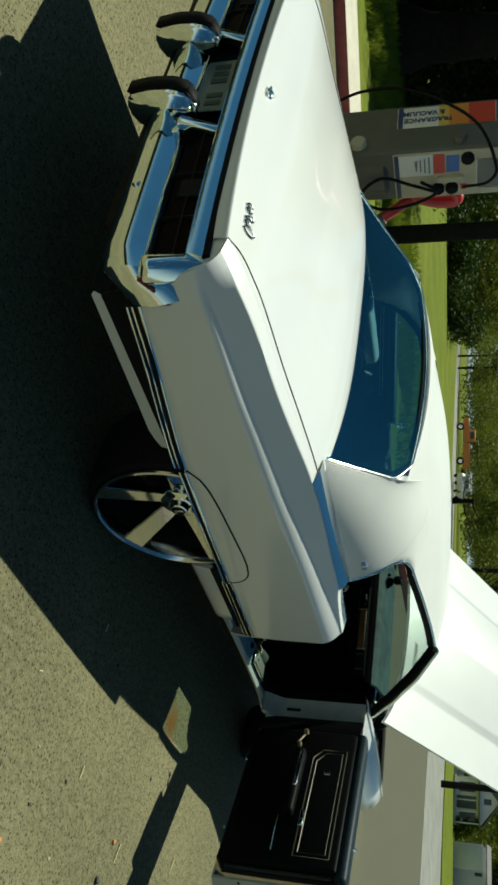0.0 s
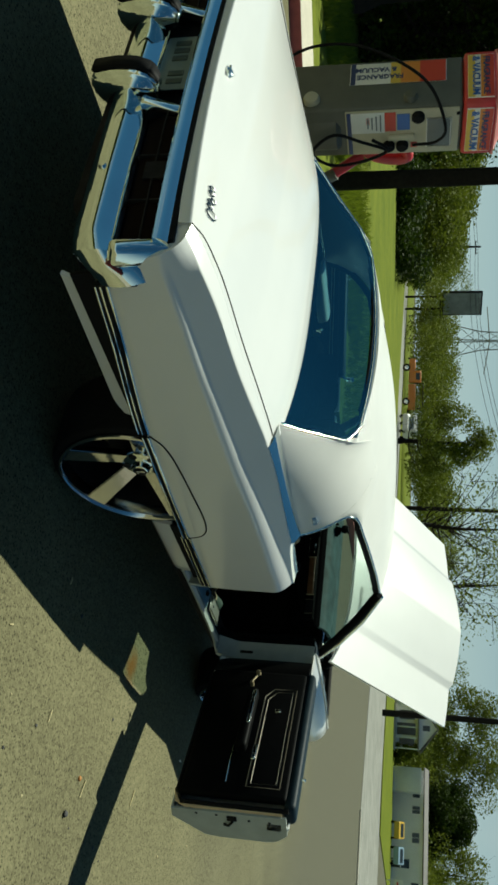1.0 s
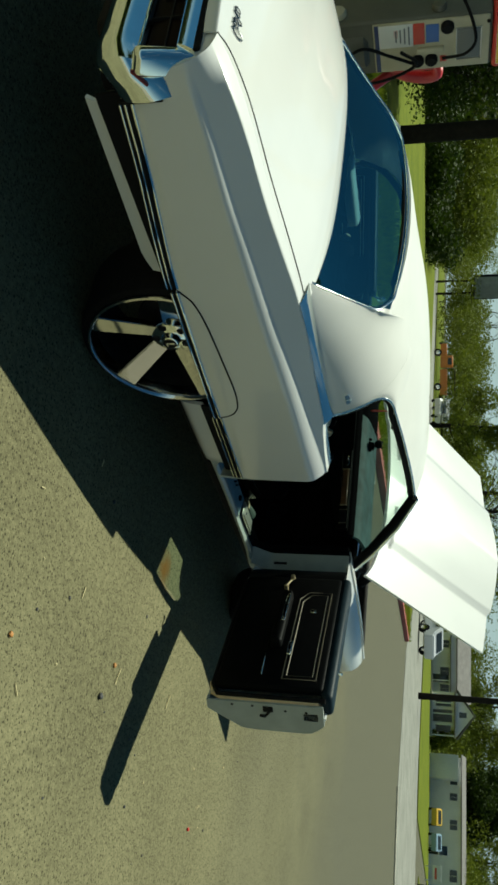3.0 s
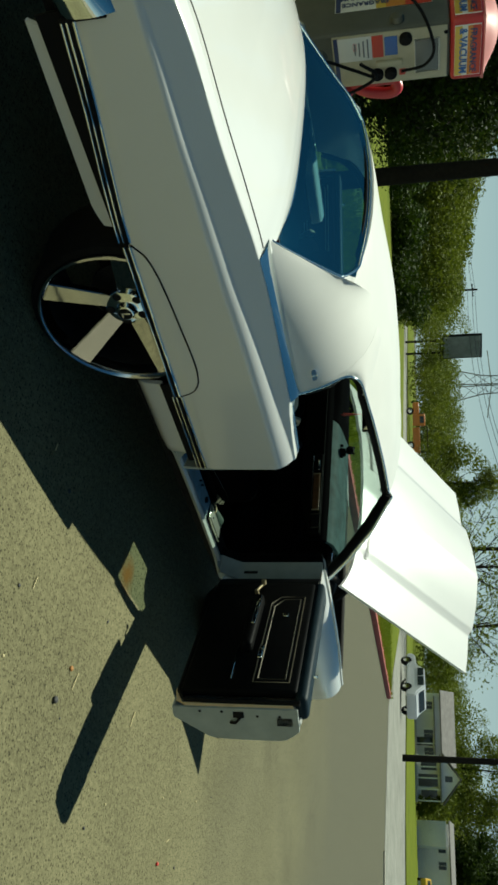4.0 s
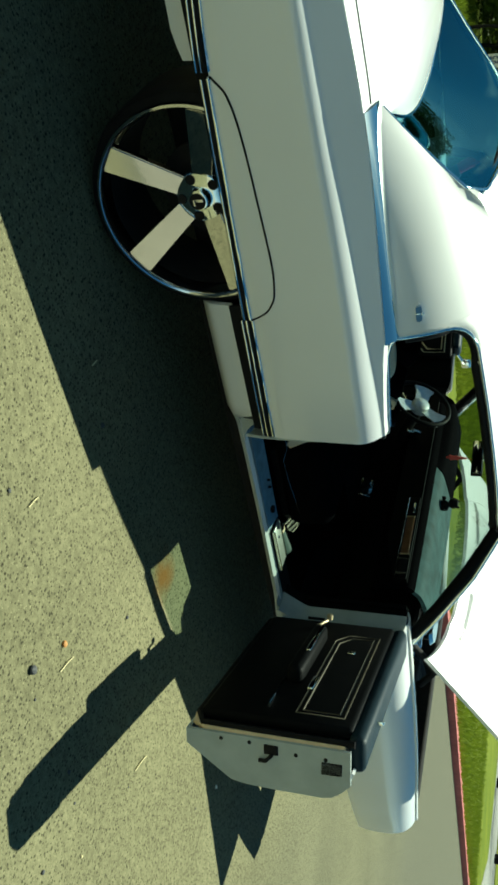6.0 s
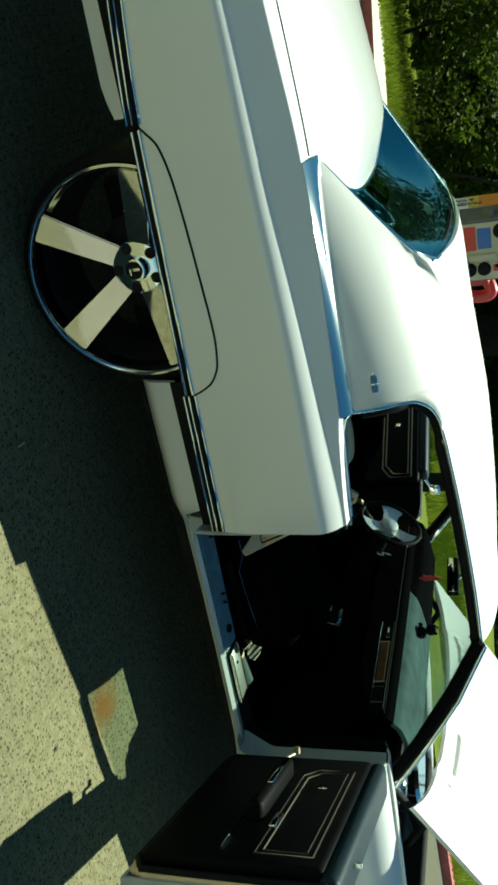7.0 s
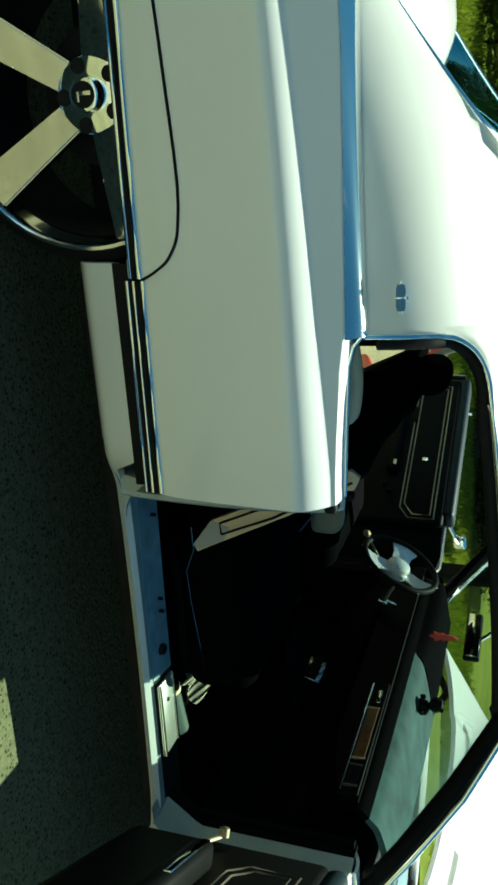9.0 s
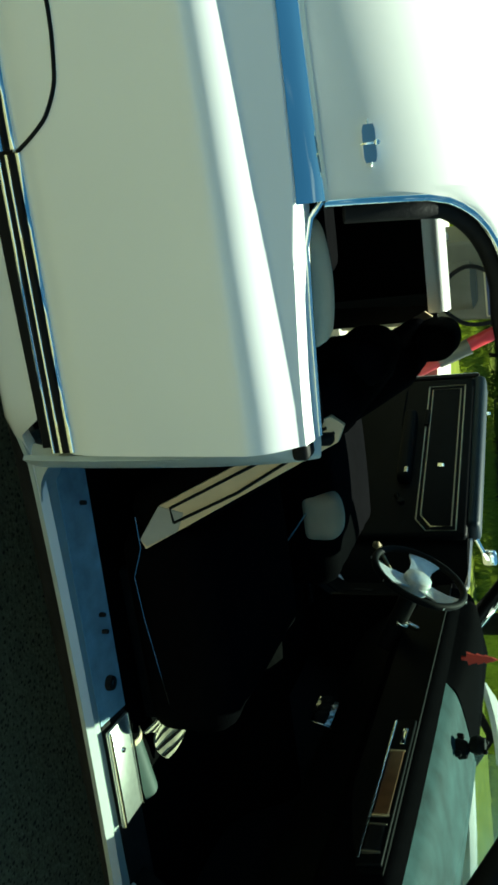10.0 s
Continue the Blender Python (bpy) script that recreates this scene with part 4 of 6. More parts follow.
def paving(name, base, dark, speck, far=None):
    """Worn paving: stains, patches, dark pits, pale grit and fine cracks."""
    m = mat(name, base, 0.92, spec=0.2, vary=0.34, scale=30, bump=0.0, stain_scale=0.8)
    n, l = nodes_of(m)
    b = n["Principled BSDF"]
    src = b.inputs["Base Color"].links[0].from_socket
    tc = n.new("ShaderNodeTexCoord")
    out = src
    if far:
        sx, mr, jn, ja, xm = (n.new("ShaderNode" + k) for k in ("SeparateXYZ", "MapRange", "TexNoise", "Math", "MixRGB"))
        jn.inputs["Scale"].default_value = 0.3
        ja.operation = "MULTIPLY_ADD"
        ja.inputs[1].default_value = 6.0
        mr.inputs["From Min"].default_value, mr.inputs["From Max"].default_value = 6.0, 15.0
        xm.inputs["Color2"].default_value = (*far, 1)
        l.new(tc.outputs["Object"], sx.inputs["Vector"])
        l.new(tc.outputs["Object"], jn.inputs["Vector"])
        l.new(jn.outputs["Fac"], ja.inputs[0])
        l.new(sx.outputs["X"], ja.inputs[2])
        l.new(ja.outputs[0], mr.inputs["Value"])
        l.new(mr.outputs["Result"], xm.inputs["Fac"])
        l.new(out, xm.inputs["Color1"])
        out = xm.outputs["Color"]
    for scale, lo, hi, col, amt in ((34, 0.10, 0.24, dark, speck * 0.8), (62, 0.12, 0.32, dark, speck * 0.85), (120, 0.10, 0.30, dark, speck * 0.5), (44, 0.08, 0.16, tuple(min(1, c * 1.7) for c in base), 0.6)):
        v, r, x = n.new("ShaderNodeTexVoronoi"), n.new("ShaderNodeMapRange"), n.new("ShaderNodeMixRGB")
        v.voronoi_dimensions = "2D"
        v.inputs["Scale"].default_value = scale
        r.inputs["From Min"].default_value, r.inputs["From Max"].default_value = hi, lo
        r.inputs["To Max"].default_value = amt
        x.inputs["Color2"].default_value = (*col, 1)
        mp = n.new("ShaderNodeMapping")
        mp.inputs["Location"].default_value = (scale * 0.37, scale * 0.11, 0)
        l.new(tc.outputs["Object"], mp.inputs["Vector"])
        l.new(mp.outputs["Vector"], v.inputs["Vector"])
        l.new(v.outputs["Distance"], r.inputs["Value"])
        # only some of the cells hold a pit or a pale grain
        ch, pk, ml = n.new("ShaderNodeSeparateColor"), n.new("ShaderNodeMapRange"), n.new("ShaderNodeMath")
        pk.inputs["From Min"].default_value, pk.inputs["From Max"].default_value = 0.35, 0.80
        ml.operation = "MULTIPLY"
        l.new(v.outputs["Color"], ch.inputs["Color"])
        l.new(ch.outputs["Red"], pk.inputs["Value"])
        l.new(r.outputs["Result"], ml.inputs[0])
        l.new(pk.outputs["Result"], ml.inputs[1])
        l.new(ml.outputs[0], x.inputs["Fac"])
        l.new(out, x.inputs["Color1"])
        out = x.outputs["Color"]
    # fine cracks
    ns, ad, vc, rc, xc = n.new("ShaderNodeTexNoise"), n.new("ShaderNodeMixRGB"), n.new("ShaderNodeTexVoronoi"), n.new("ShaderNodeMapRange"), n.new("ShaderNodeMixRGB")
    ns.inputs["Scale"].default_value, ns.inputs["Detail"].default_value = 1.2, 6
    ad.blend_type, ad.inputs["Fac"].default_value = "ADD", 0.8
    l.new(tc.outputs["Object"], ns.inputs["Vector"])
    l.new(tc.outputs["Object"], ad.inputs["Color1"])
    l.new(ns.outputs["Color"], ad.inputs["Color2"])
    vc.feature, vc.inputs["Scale"].default_value = "DISTANCE_TO_EDGE", 0.16
    rc.inputs["From Min"].default_value, rc.inputs["From Max"].default_value = 0.0016, 0.0005
    rc.inputs["To Max"].default_value = 0.16
    xc.inputs["Color2"].default_value = (*[c * 0.5 for c in dark], 1)
    l.new(ad.outputs["Color"], vc.inputs["Vector"])
    l.new(vc.outputs["Distance"], rc.inputs["Value"])
    l.new(rc.outputs["Result"], xc.inputs["Fac"])
    l.new(out, xc.inputs["Color1"])
    l.new(xc.outputs["Color"], b.inputs["Base Color"])
    # grit relief
    v2, bp = n.new("ShaderNodeTexVoronoi"), n.new("ShaderNodeBump")
    v2.inputs["Scale"].default_value = 75
    bp.inputs["Strength"].default_value, bp.inputs["Distance"].default_value = 0.40, 0.006
    l.new(tc.outputs["Object"], v2.inputs["Vector"])
    l.new(v2.outputs["Distance"], bp.inputs["Height"])
    l.new(bp.outputs["Normal"], b.inputs["Normal"])
    return m


def leafy(name, lo, hi, through=0.35):
    """Leaves that let some light through."""
    m = mat(name, hi, 0.6, second=lo, scale=0.8, isle=0.7, spec=0.12)
    n, l = nodes_of(m)
    b = n["Principled BSDF"]
    tr, mx = n.new("ShaderNodeBsdfTranslucent"), n.new("ShaderNodeMixShader")
    l.new(b.inputs["Base Color"].links[0].from_socket, tr.inputs["Color"])
    mx.inputs["Fac"].default_value = through
    l.new(b.outputs["BSDF"], mx.inputs[1])
    l.new(tr.outputs["BSDF"], mx.inputs[2])
    l.new(mx.outputs["Shader"], n["Material Output"].inputs["Surface"])
    return m


def rust_stain(m, at, size):
    """One rust stain of uneven outline on the paving."""
    n, l = nodes_of(m)
    b = n["Principled BSDF"]
    tc, ds, ns, ad, mr, xm = (n.new("ShaderNode" + k) for k in ("TexCoord", "VectorMath", "TexNoise", "Math", "MapRange", "MixRGB"))
    ds.operation = "DISTANCE"
    ds.inputs[1].default_value = at
    ns.inputs["Scale"].default_value, ns.inputs["Detail"].default_value = 7.0, 6
    ad.operation = "MULTIPLY_ADD"
    ad.inputs[1].default_value = size * 1.3
    mr.inputs["From Min"].default_value, mr.inputs["From Max"].default_value = size * 1.45, size * 0.9
    mr.inputs["To Max"].default_value = 0.9
    xm.inputs["Color2"].default_value = (0.19, 0.085, 0.02, 1)
    l.new(tc.outputs["Object"], ds.inputs[0])
    l.new(tc.outputs["Object"], ns.inputs["Vector"])
    l.new(ns.outputs["Fac"], ad.inputs[0])
    l.new(ds.outputs["Value"], ad.inputs[2])
    l.new(ad.outputs[0], mr.inputs["Value"])
    l.new(mr.outputs["Result"], xm.inputs["Fac"])
    l.new(b.inputs["Base Color"].links[0].from_socket, xm.inputs["Color1"])
    l.new(xm.outputs["Color"], b.inputs["Base Color"])


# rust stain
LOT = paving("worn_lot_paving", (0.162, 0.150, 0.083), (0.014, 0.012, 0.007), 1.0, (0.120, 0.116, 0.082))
rust_stain(LOT, (1.48, -1.23, 0), 0.15)
STREET = paving("grey_street_paving", (0.25, 0.25, 0.22), (0.08, 0.08, 0.07), 0.5)
TURF = mat("turf", (0.160, 0.180, 0.018), 0.95, second=(0.070, 0.10, 0.008), scale=5, bump=0.6, bump_scale=30, stain_scale=0.35)
BLADE = leafy("grass_blades", (0.09, 0.13, 0.011), (0.24, 0.29, 0.026), 0.4)
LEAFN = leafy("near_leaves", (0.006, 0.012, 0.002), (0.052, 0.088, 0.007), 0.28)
# brighter copy of the near leaves, sunlight put into the green
LEAFB = leafy("bush_leaves_sun_tone", (0.02, 0.036, 0.003), (0.10, 0.15, 0.010), 0.4)
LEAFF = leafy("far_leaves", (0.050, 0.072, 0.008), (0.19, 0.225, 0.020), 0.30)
BARK = mat("dark_bark", (0.022, 0.018, 0.014), 0.95, vary=0.4, scale=9, bump=0.8, bump_scale=24)
POLEW = mat("weathered_pole_wood", (0.016, 0.014, 0.011), 0.9, vary=0.35, scale=16, bump=0.5, bump_scale=40)
CONCRETE = mat("kerb_concrete", (0.50, 0.46, 0.36), 0.85, vary=0.15, scale=20, bump=0.25)
REDKERB = mat("faded_red_kerb_paint", (0.40, 0.10, 0.09), 0.75, vary=0.28, scale=12, bump=0.2)
WHITEWALL = mat("white_siding", (0.74, 0.74, 0.70), 0.6, vary=0.08, scale=6, bump=0.08)
ROOFING = mat("grey_shingles", (0.20, 0.19, 0.18), 0.9, vary=0.25, scale=12, bump=0.3)
PANE = mat("dark_window_glass", (0.03, 0.04, 0.045), 0.08, vary=0.2)


def setting(name, me, material, label, category):
    return tagged(part(name, me, material), label, category, kind="structure")


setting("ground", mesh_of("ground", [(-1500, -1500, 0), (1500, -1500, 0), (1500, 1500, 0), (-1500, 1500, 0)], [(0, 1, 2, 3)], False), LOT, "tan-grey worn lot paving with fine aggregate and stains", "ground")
setting("lawn", prism([(-60, 8.6), (-1.0, 8.6), (-0.42, 9.64), (3.87, 7.14), (10.8, 6.75), (12, 6.9), (30.4, 9.3), (44, 18), (58, 40), (84, 92), (175, 235), (60, 300), (-120, 300)], -0.2, 0.10, "z"), TURF, "rough green and yellowish roadside grass", "grass")
setting("street", prism([(29.5, -120), (28.5, 3), (31.5, 9.0), (45.5, 18.5), (60, 40), (86, 92), (178, 236), (190, 230), (98, 88), (72, 40), (60, 20), (53, 8), (53, -120)], -0.05, 0.012, "z"), STREET, "pale grey two-lane street", "road")
setting("street_kerb", prism([(29.0, -60), (28.1, 3), (27.9, 3), (28.8, -60)], -0.05, 0.05, "z"), CONCRETE, "low pale concrete edge of the lot", "kerb")
setting("lawn", prism([(54, 6.5), (54.5, 10), (61, 20), (73, 40), (99, 88), (300, 400), (900, 400), (900, -300), (400, -300), (120, 8)], -0.2, 0.06, "z"), TURF, "mown grass bank across the street", "grass")
setting("lawn", prism([(55, -60), (54, -2), (60, 4.0), (120, 4.0), (400, -60)], -0.2, 0.06, "z"), TURF, "mown grass bank across the street", "grass")
setting("kerb", prism([(-0.95, 8.65), (3.3, 6.15), (3.85, 7.12), (-0.40, 9.62)], -0.1, 0.13, "z"), CONCRETE, "pale concrete kerb with a dark red painted face", "kerb")
setting("kerb_paint", prism([(-0.952, 8.646), (3.298, 6.146), (3.3, 6.15), (-0.95, 8.65)], 0.0, 0.126, "z"), REDKERB, "dark red paint on the kerb face", "kerb")
setting("kerb", prism([(10.8, 6.38), (30.4, 8.95), (30.4, 9.25), (10.8, 6.68)], -0.1, 0.15, "z"), REDKERB, "red-painted concrete kerb along the lot", "kerb")

# ---- vacuum machine ----
GREYM = mat("grey_machine_paint", (0.11, 0.11, 0.08), 0.45, vary=0.15, scale=10, bump=0.05)
CREAM = mat("cream_machine_panel", (0.50, 0.46, 0.31), 0.5, vary=0.1, scale=14)
REDM = mat("red_machine_paint", (0.50, 0.035, 0.035), 0.35, vary=0.12, scale=10)
PINKM = mat("faded_red_dome", (0.62, 0.22, 0.20), 0.5, vary=0.12, scale=8)
STK = {k: mat("sticker_" + k, c, 0.4, vary=0.06) for k, c in (("white", (0.78, 0.77, 0.70)), ("yellow", (0.72, 0.50, 0.08)), ("orange", (0.70, 0.26, 0.04)), ("red", (0.60, 0.06, 0.03)), ("blue", (0.05, 0.14, 0.42)), ("navy", (0.03, 0.05, 0.14)), ("grey", (0.16, 0.17, 0.16)))}


def words(body, size, material, parent, m, name="lettering"):
    cu = bpy.data.curves.new(name, "FONT")
    cu.body, cu.size, cu.extrude, cu.offset, cu.align_x, cu.align_y, cu.resolution_u = body, size, 0.001, size * 0.028, "CENTER", "CENTER", 2
    tmp = bpy.data.objects.new("tmp", cu)
    me = bpy.data.meshes.new_from_object(tmp)
    bpy.data.objects.remove(tmp)
    ob = part(name, me, material, parent)
    ob.matrix_local = m
    return ob


FRONT = Matrix.Rotation(radians(90), 4, "X")
LEFT = Matrix.Rotation(radians(-90), 4, "Z") @ Matrix.Rotation(radians(90), 4, "X")
vac = thing("vacuum_machine", "grey coin-operated vacuum machine with a red domed top", "vending machine", Matrix.Translation((1.022, 2.92, 0.055)) @ Matrix.Rotation(radians(9.0), 4, "Z"))
part("cabinet", rbox(0.46, 0.46, 1.70, (0, 0, 0.87), 0.025, 3), GREYM, vac)
part("base", rbox(0.56, 0.56, 0.115, (0, 0, 0.0025), 0.01), CONCRETE, vac)
part("top_sign", rbox(0.50, 0.50, 0.235, (0, 0, 1.84), 0.03, 3), REDM, vac)
part("dome", sheet(lambda u, v: Vector((spread(-0.25, 0.25, u), spread(-0.25, 0.25, v), 1.955 + 0.11 * (1 - abs(2 * u - 1) ** 2.4) * (1 - abs(2 * v - 1) ** 2.4))), 16, 16, 0.02), PINKM, vac)
for face, m0 in (("f", Matrix.Translation((0, -0.252, 1.84))), ("l", Matrix.Translation((-0.252, 0, 1.84)) @ Matrix.Rotation(radians(-90), 4, "Z"))):
    pan = part("sign_panel", rbox(0.41, 0.006, 0.180, (0, 0, 0), 0.004), STK["white"], vac)
    pan.matrix_local = m0
    for k, (c, z0, z1) in enumerate((("yellow", -0.088, -0.04), ("orange", -0.002, 0.03), ("red", 0.03, 0.088))):
        part("colour_band", rbox(0.395, 0.003, z1 - z0, (0, -0.004, 0.5 * (z0 + z1)), 0.0), STK[c], pan)
    words("FRAGRANCE", 0.062, STK["navy"], pan, Matrix.Translation((0.0, -0.007, 0.035)) @ FRONT)
    words("& VACUUM", 0.072, STK["blue"], pan, Matrix.Translation((0.0, -0.007, -0.035)) @ FRONT)
poster = part("poster", rbox(0.006, 0.20, 0.68, (-0.233, 0.095, 1.265), 0.003), STK["white"], vac)
for c, z0, z1 in (("navy", 0.93, 0.965), ("yellow", 1.215, 1.285), ("orange", 1.285, 1.42), ("red", 1.42, 1.60)):
    part("colour_band", rbox(0.004, 0.20, z1 - z0, (-0.236, 0.095, 0.5 * (z0 + z1)), 0.0), STK[c], poster)
words("FRAGRANCE", 0.058, STK["navy"], poster, Matrix.Translation((-0.2395, 0.062, 1.14)) @ LEFT @ Matrix.Rotation(radians(-90), 4, "Z"))
words("& VACUUM", 0.058, STK["navy"], poster, Matrix.Translation((-0.2395, 0.130, 1.11)) @ LEFT @ Matrix.Rotation(radians(-90), 4, "Z"))
panel = part("front_panel", rbox(0.42, 0.012, 0.80, (0.0, -0.234, 1.30), 0.006), CREAM, vac)
part("screen", rbox(0.262, 0.012, 0.165, (0.007, -0.242, 1.560), 0.006), STK["grey"], panel)
part("screen_bezel", tube([(-0.126, -0.246, 1.476), (0.140, -0.246, 1.476), (0.140, -0.246, 1.644), (-0.126, -0.246, 1.644)], 0.006, 6, closed=True), STK["white"], panel)
part("coin_tray", rbox(0.050, 0.030, 0.19, (0.035, -0.250, 1.295), 0.008, 2), CREAM, panel)
part("bolt", lathe([(0.0, -0.250), (0.012, -0.249), (0.014, -0.238)], 12, "y", (-0.159, 0, 1.69)), RUBBER, panel)
for nm, c, sx, sz, x, z in (("sticker", "red", 0.175, 0.080, -0.105, 1.218), ("sticker", "blue", 0.150, 0.090, -0.10, 1.312), ("sticker", "white", 0.19, 0.24, -0.10, 1.06), ("sticker", "red", 0.07, 0.03, -0.12, 1.06), ("sticker", "red", 0.05, 0.045, 0.125, 1.385), ("sticker", "navy", 0.40, 0.03, 0.0, 0.925)):
    part(nm, rbox(sx, 0.006, sz, (x, -0.242, z), 0.002), STK[c], panel)
for k in range(4):
    part("text_bar", rbox(0.15 - 0.02 * k, 0.004, 0.010, (-0.10, -0.247, 1.15 - 0.03 * k), 0.0), STK["grey"], panel)
for x, z in ((0.12, 1.205), (0.12, 1.302), (-0.15, 1.415)):
    part("coin_knob", lathe([(0.0, -0.285), (0.035, -0.283), (0.045, -0.27), (0.045, -0.24)], 20, "y", (x, 0, z)), RUBBER, panel)
part("canister", lathe([(0.0, 0.86), (0.16, 0.86), (0.19, 0.83), (0.19, 0.14), (0.17, 0.10)], 32, "z", (0.02, -0.10, 0)), GREYM, vac)
part("pillar_boss", lathe([(0.0, -0.275), (0.04, -0.27), (0.05, -0.25), (0.05, -0.23)], 20, "x", (0, -0.15, 1.36)), GREYM, vac)
part("pillar_boss", lathe([(0.0, -0.275), (0.05, -0.27), (0.06, -0.25), (0.06, -0.23)], 20, "x", (0, -0.13, 0.66)), CREAM, vac)


def curve_through(pts, n=10):
    """A smooth line through points."""
    P = [Vector(p) for p in pts]
    P = [P[0] * 2 - P[1]] + P + [P[-1] * 2 - P[-2]]
    out = []
    for i in range(1, len(P) - 2):
        for k in range(n):
            t = k / n
            out.append(0.5 * ((2 * P[i]) + (P[i + 1] - P[i - 1]) * t + (2 * P[i - 1] - 5 * P[i] + 4 * P[i + 1] - P[i + 2]) * t * t + (3 * P[i] - P[i - 1] - 3 * P[i + 1] + P[i + 2]) * t ** 3))
    return out + [P[-2]]


part("hose", tube(curve_through([(0.10, -0.27, 1.38), (0.02, -0.32, 1.55), (-0.18, -0.36, 1.60), (-0.40, -0.16, 1.45), (-0.46, 0.10, 1.05), (-0.40, 0.22, 0.70), (-0.34, 0.16, 0.45), (-0.30, 0.0, 0.34)]), 0.011, 8), RUBBER, vac, "black vacuum hose")
part("hose", tube(curve_through([(0.16, -0.26, 1.22), (-0.02, -0.34, 1.02), (-0.12, -0.36, 0.82), (0.02, -0.38, 0.66), (0.20, -0.34, 0.78), (0.20, -0.32, 1.00), (0.05, -0.36, 1.20), (-0.10, -0.40, 1.10)]), 0.012, 8), RUBBER, vac, "black vacuum hose")
part("hose_hook", join(tube(curve_through([(0.23, -0.10, 1.30), (0.36, -0.12, 1.34), (0.40, -0.12, 1.26), (0.36, -0.12, 1.10), (0.28, -0.10, 0.98)]), 0.045, 10), rbox(0.06, 0.16, 0.34, (0.26, -0.10, 1.16), 0.02)), REDM, vac, "red hose holder")
part("red_hose", tube(curve_through([(0.30, -0.16, 1.0), (0.38, -0.30, 0.72), (0.50, -0.34, 0.42), (0.62, -0.20, 0.22), (0.66, 0.10, 0.10)]), 0.040, 10), REDM, vac, "red vacuum hose")
part("nozzle", tube([(0.36, -0.28, 0.80), (0.42, -0.32, 0.62)], 0.047, 12), GREYM, vac)

# ---- plants ----


def leaf_cloud(n, centre, size, leaf, rng, hollow=0.35, squash=0.55):
    """Many small diamond leaves scattered in an uneven ball."""
    d = rng.normal(size=(n, 3))
    d /= np.linalg.norm(d, axis=1)[:, None]
    c = np.array(centre) + d * (hollow + (1 - hollow) * rng.random((n, 1)) ** 0.6) * np.array(size)
    a = rng.normal(size=(n, 3))
    a[:, 2] *= squash
    a /= np.linalg.norm(a, axis=1)[:, None]
    b = np.cross(a, rng.normal(size=(n, 3)))
    b /= np.linalg.norm(b, axis=1)[:, None]
    s = leaf * (0.5 + 0.9 * rng.random((n, 1)))
    return np.stack([c - a * s, c - b * s * 0.55, c + a * s, c + b * s * 0.55], 1).reshape(-1, 3)


def leaf_mesh(blocks):
    V = np.concatenate(blocks)
    F = np.arange(len(V)).reshape(-1, 4)
    me = bpy.data.meshes.new("leaves")
    me.vertices.add(len(V))
    me.vertices.foreach_set("co", V.ravel().astype(np.float32))
    me.loops.add(F.size)
    me.loops.foreach_set("vertex_index", F.ravel().astype(np.int32))
    me.polygons.add(len(F))
    me.polygons.foreach_set("loop_start", np.arange(0, F.size, 4, dtype=np.int32))
    me.polygons.foreach_set("loop_total", np.full(len(F), 4, dtype=np.int32))
    me.update(calc_edges=True)
    return me


def tree(at, height, spread_r, seed, label, leaf=0.10, n=5200, clumps=26, trunk=0.16, low=0.3, material=None, name="tree", group="", sparse=1.0):
    """A tapered trunk, limbs, and a crown of leaf clumps with gaps."""
    rng = np.random.default_rng(seed)
    t = thing(name, label, name.replace("_", " "), at, group)
    lean = rng.normal(size=2) * 0.06 * height
    top = Vector((lean[0], lean[1], height * 0.86))
    spine = [Vector((0, 0, -0.1)), Vector((lean[0] * 0.15 + rng.normal() * 0.03, lean[1] * 0.15, height * 0.25)), Vector((lean[0] * 0.5, lean[1] * 0.5 + rng.normal() * 0.06, height * 0.55)), top]
    line = curve_through(spine, 6)
    wood = [tube(line, lambda k: trunk * (1.25 - 1.1 * k) if k > 0.06 else trunk * 1.5, 10)]
    blocks = []
    for k in range(clumps):
        f = low + (1 - low) * (k + rng.random()) / clumps
        a = k * 2.4 + rng.normal() * 0.5
        prof = math.sin(math.pi * min(1, 0.18 + 0.82 * (f - low) / (1 - low) * 0.95)) ** 0.7
        r = spread_r * prof * (0.35 + 0.75 * rng.random())
        root = line[min(len(line) - 1, int((0.75 * f) * len(line)))]
        c = Vector((math.cos(a) * r + lean[0] * f, math.sin(a) * r + lean[1] * f, height * f))
        mid = root.lerp(c, 0.5) + Vector((0, 0, -0.06 * height * rng.random()))
        wood.append(tube(curve_through([root, mid, c], 4), lambda q, w=trunk * 0.35 * (1.2 - 0.8 * f): w * (1 - 0.85 * q), 5))
        for j in range(2):
            e = c + Vector(rng.normal(size=3) * spread_r * 0.28)
            wood.append(tube([mid.lerp(c, 0.6), e], lambda q, w=trunk * 0.12: w * (1 - 0.8 * q), 4))
        s = spread_r * (0.26 + 0.24 * rng.random())
        blocks.append(leaf_cloud(int(n / clumps * (0.5 + rng.random()) * sparse), c, (s, s, s * 0.75), leaf, rng))
    part("trunk", join(*wood), BARK, t)
    part("crown", leaf_mesh(blocks), material or LEAFN, t)
    return t


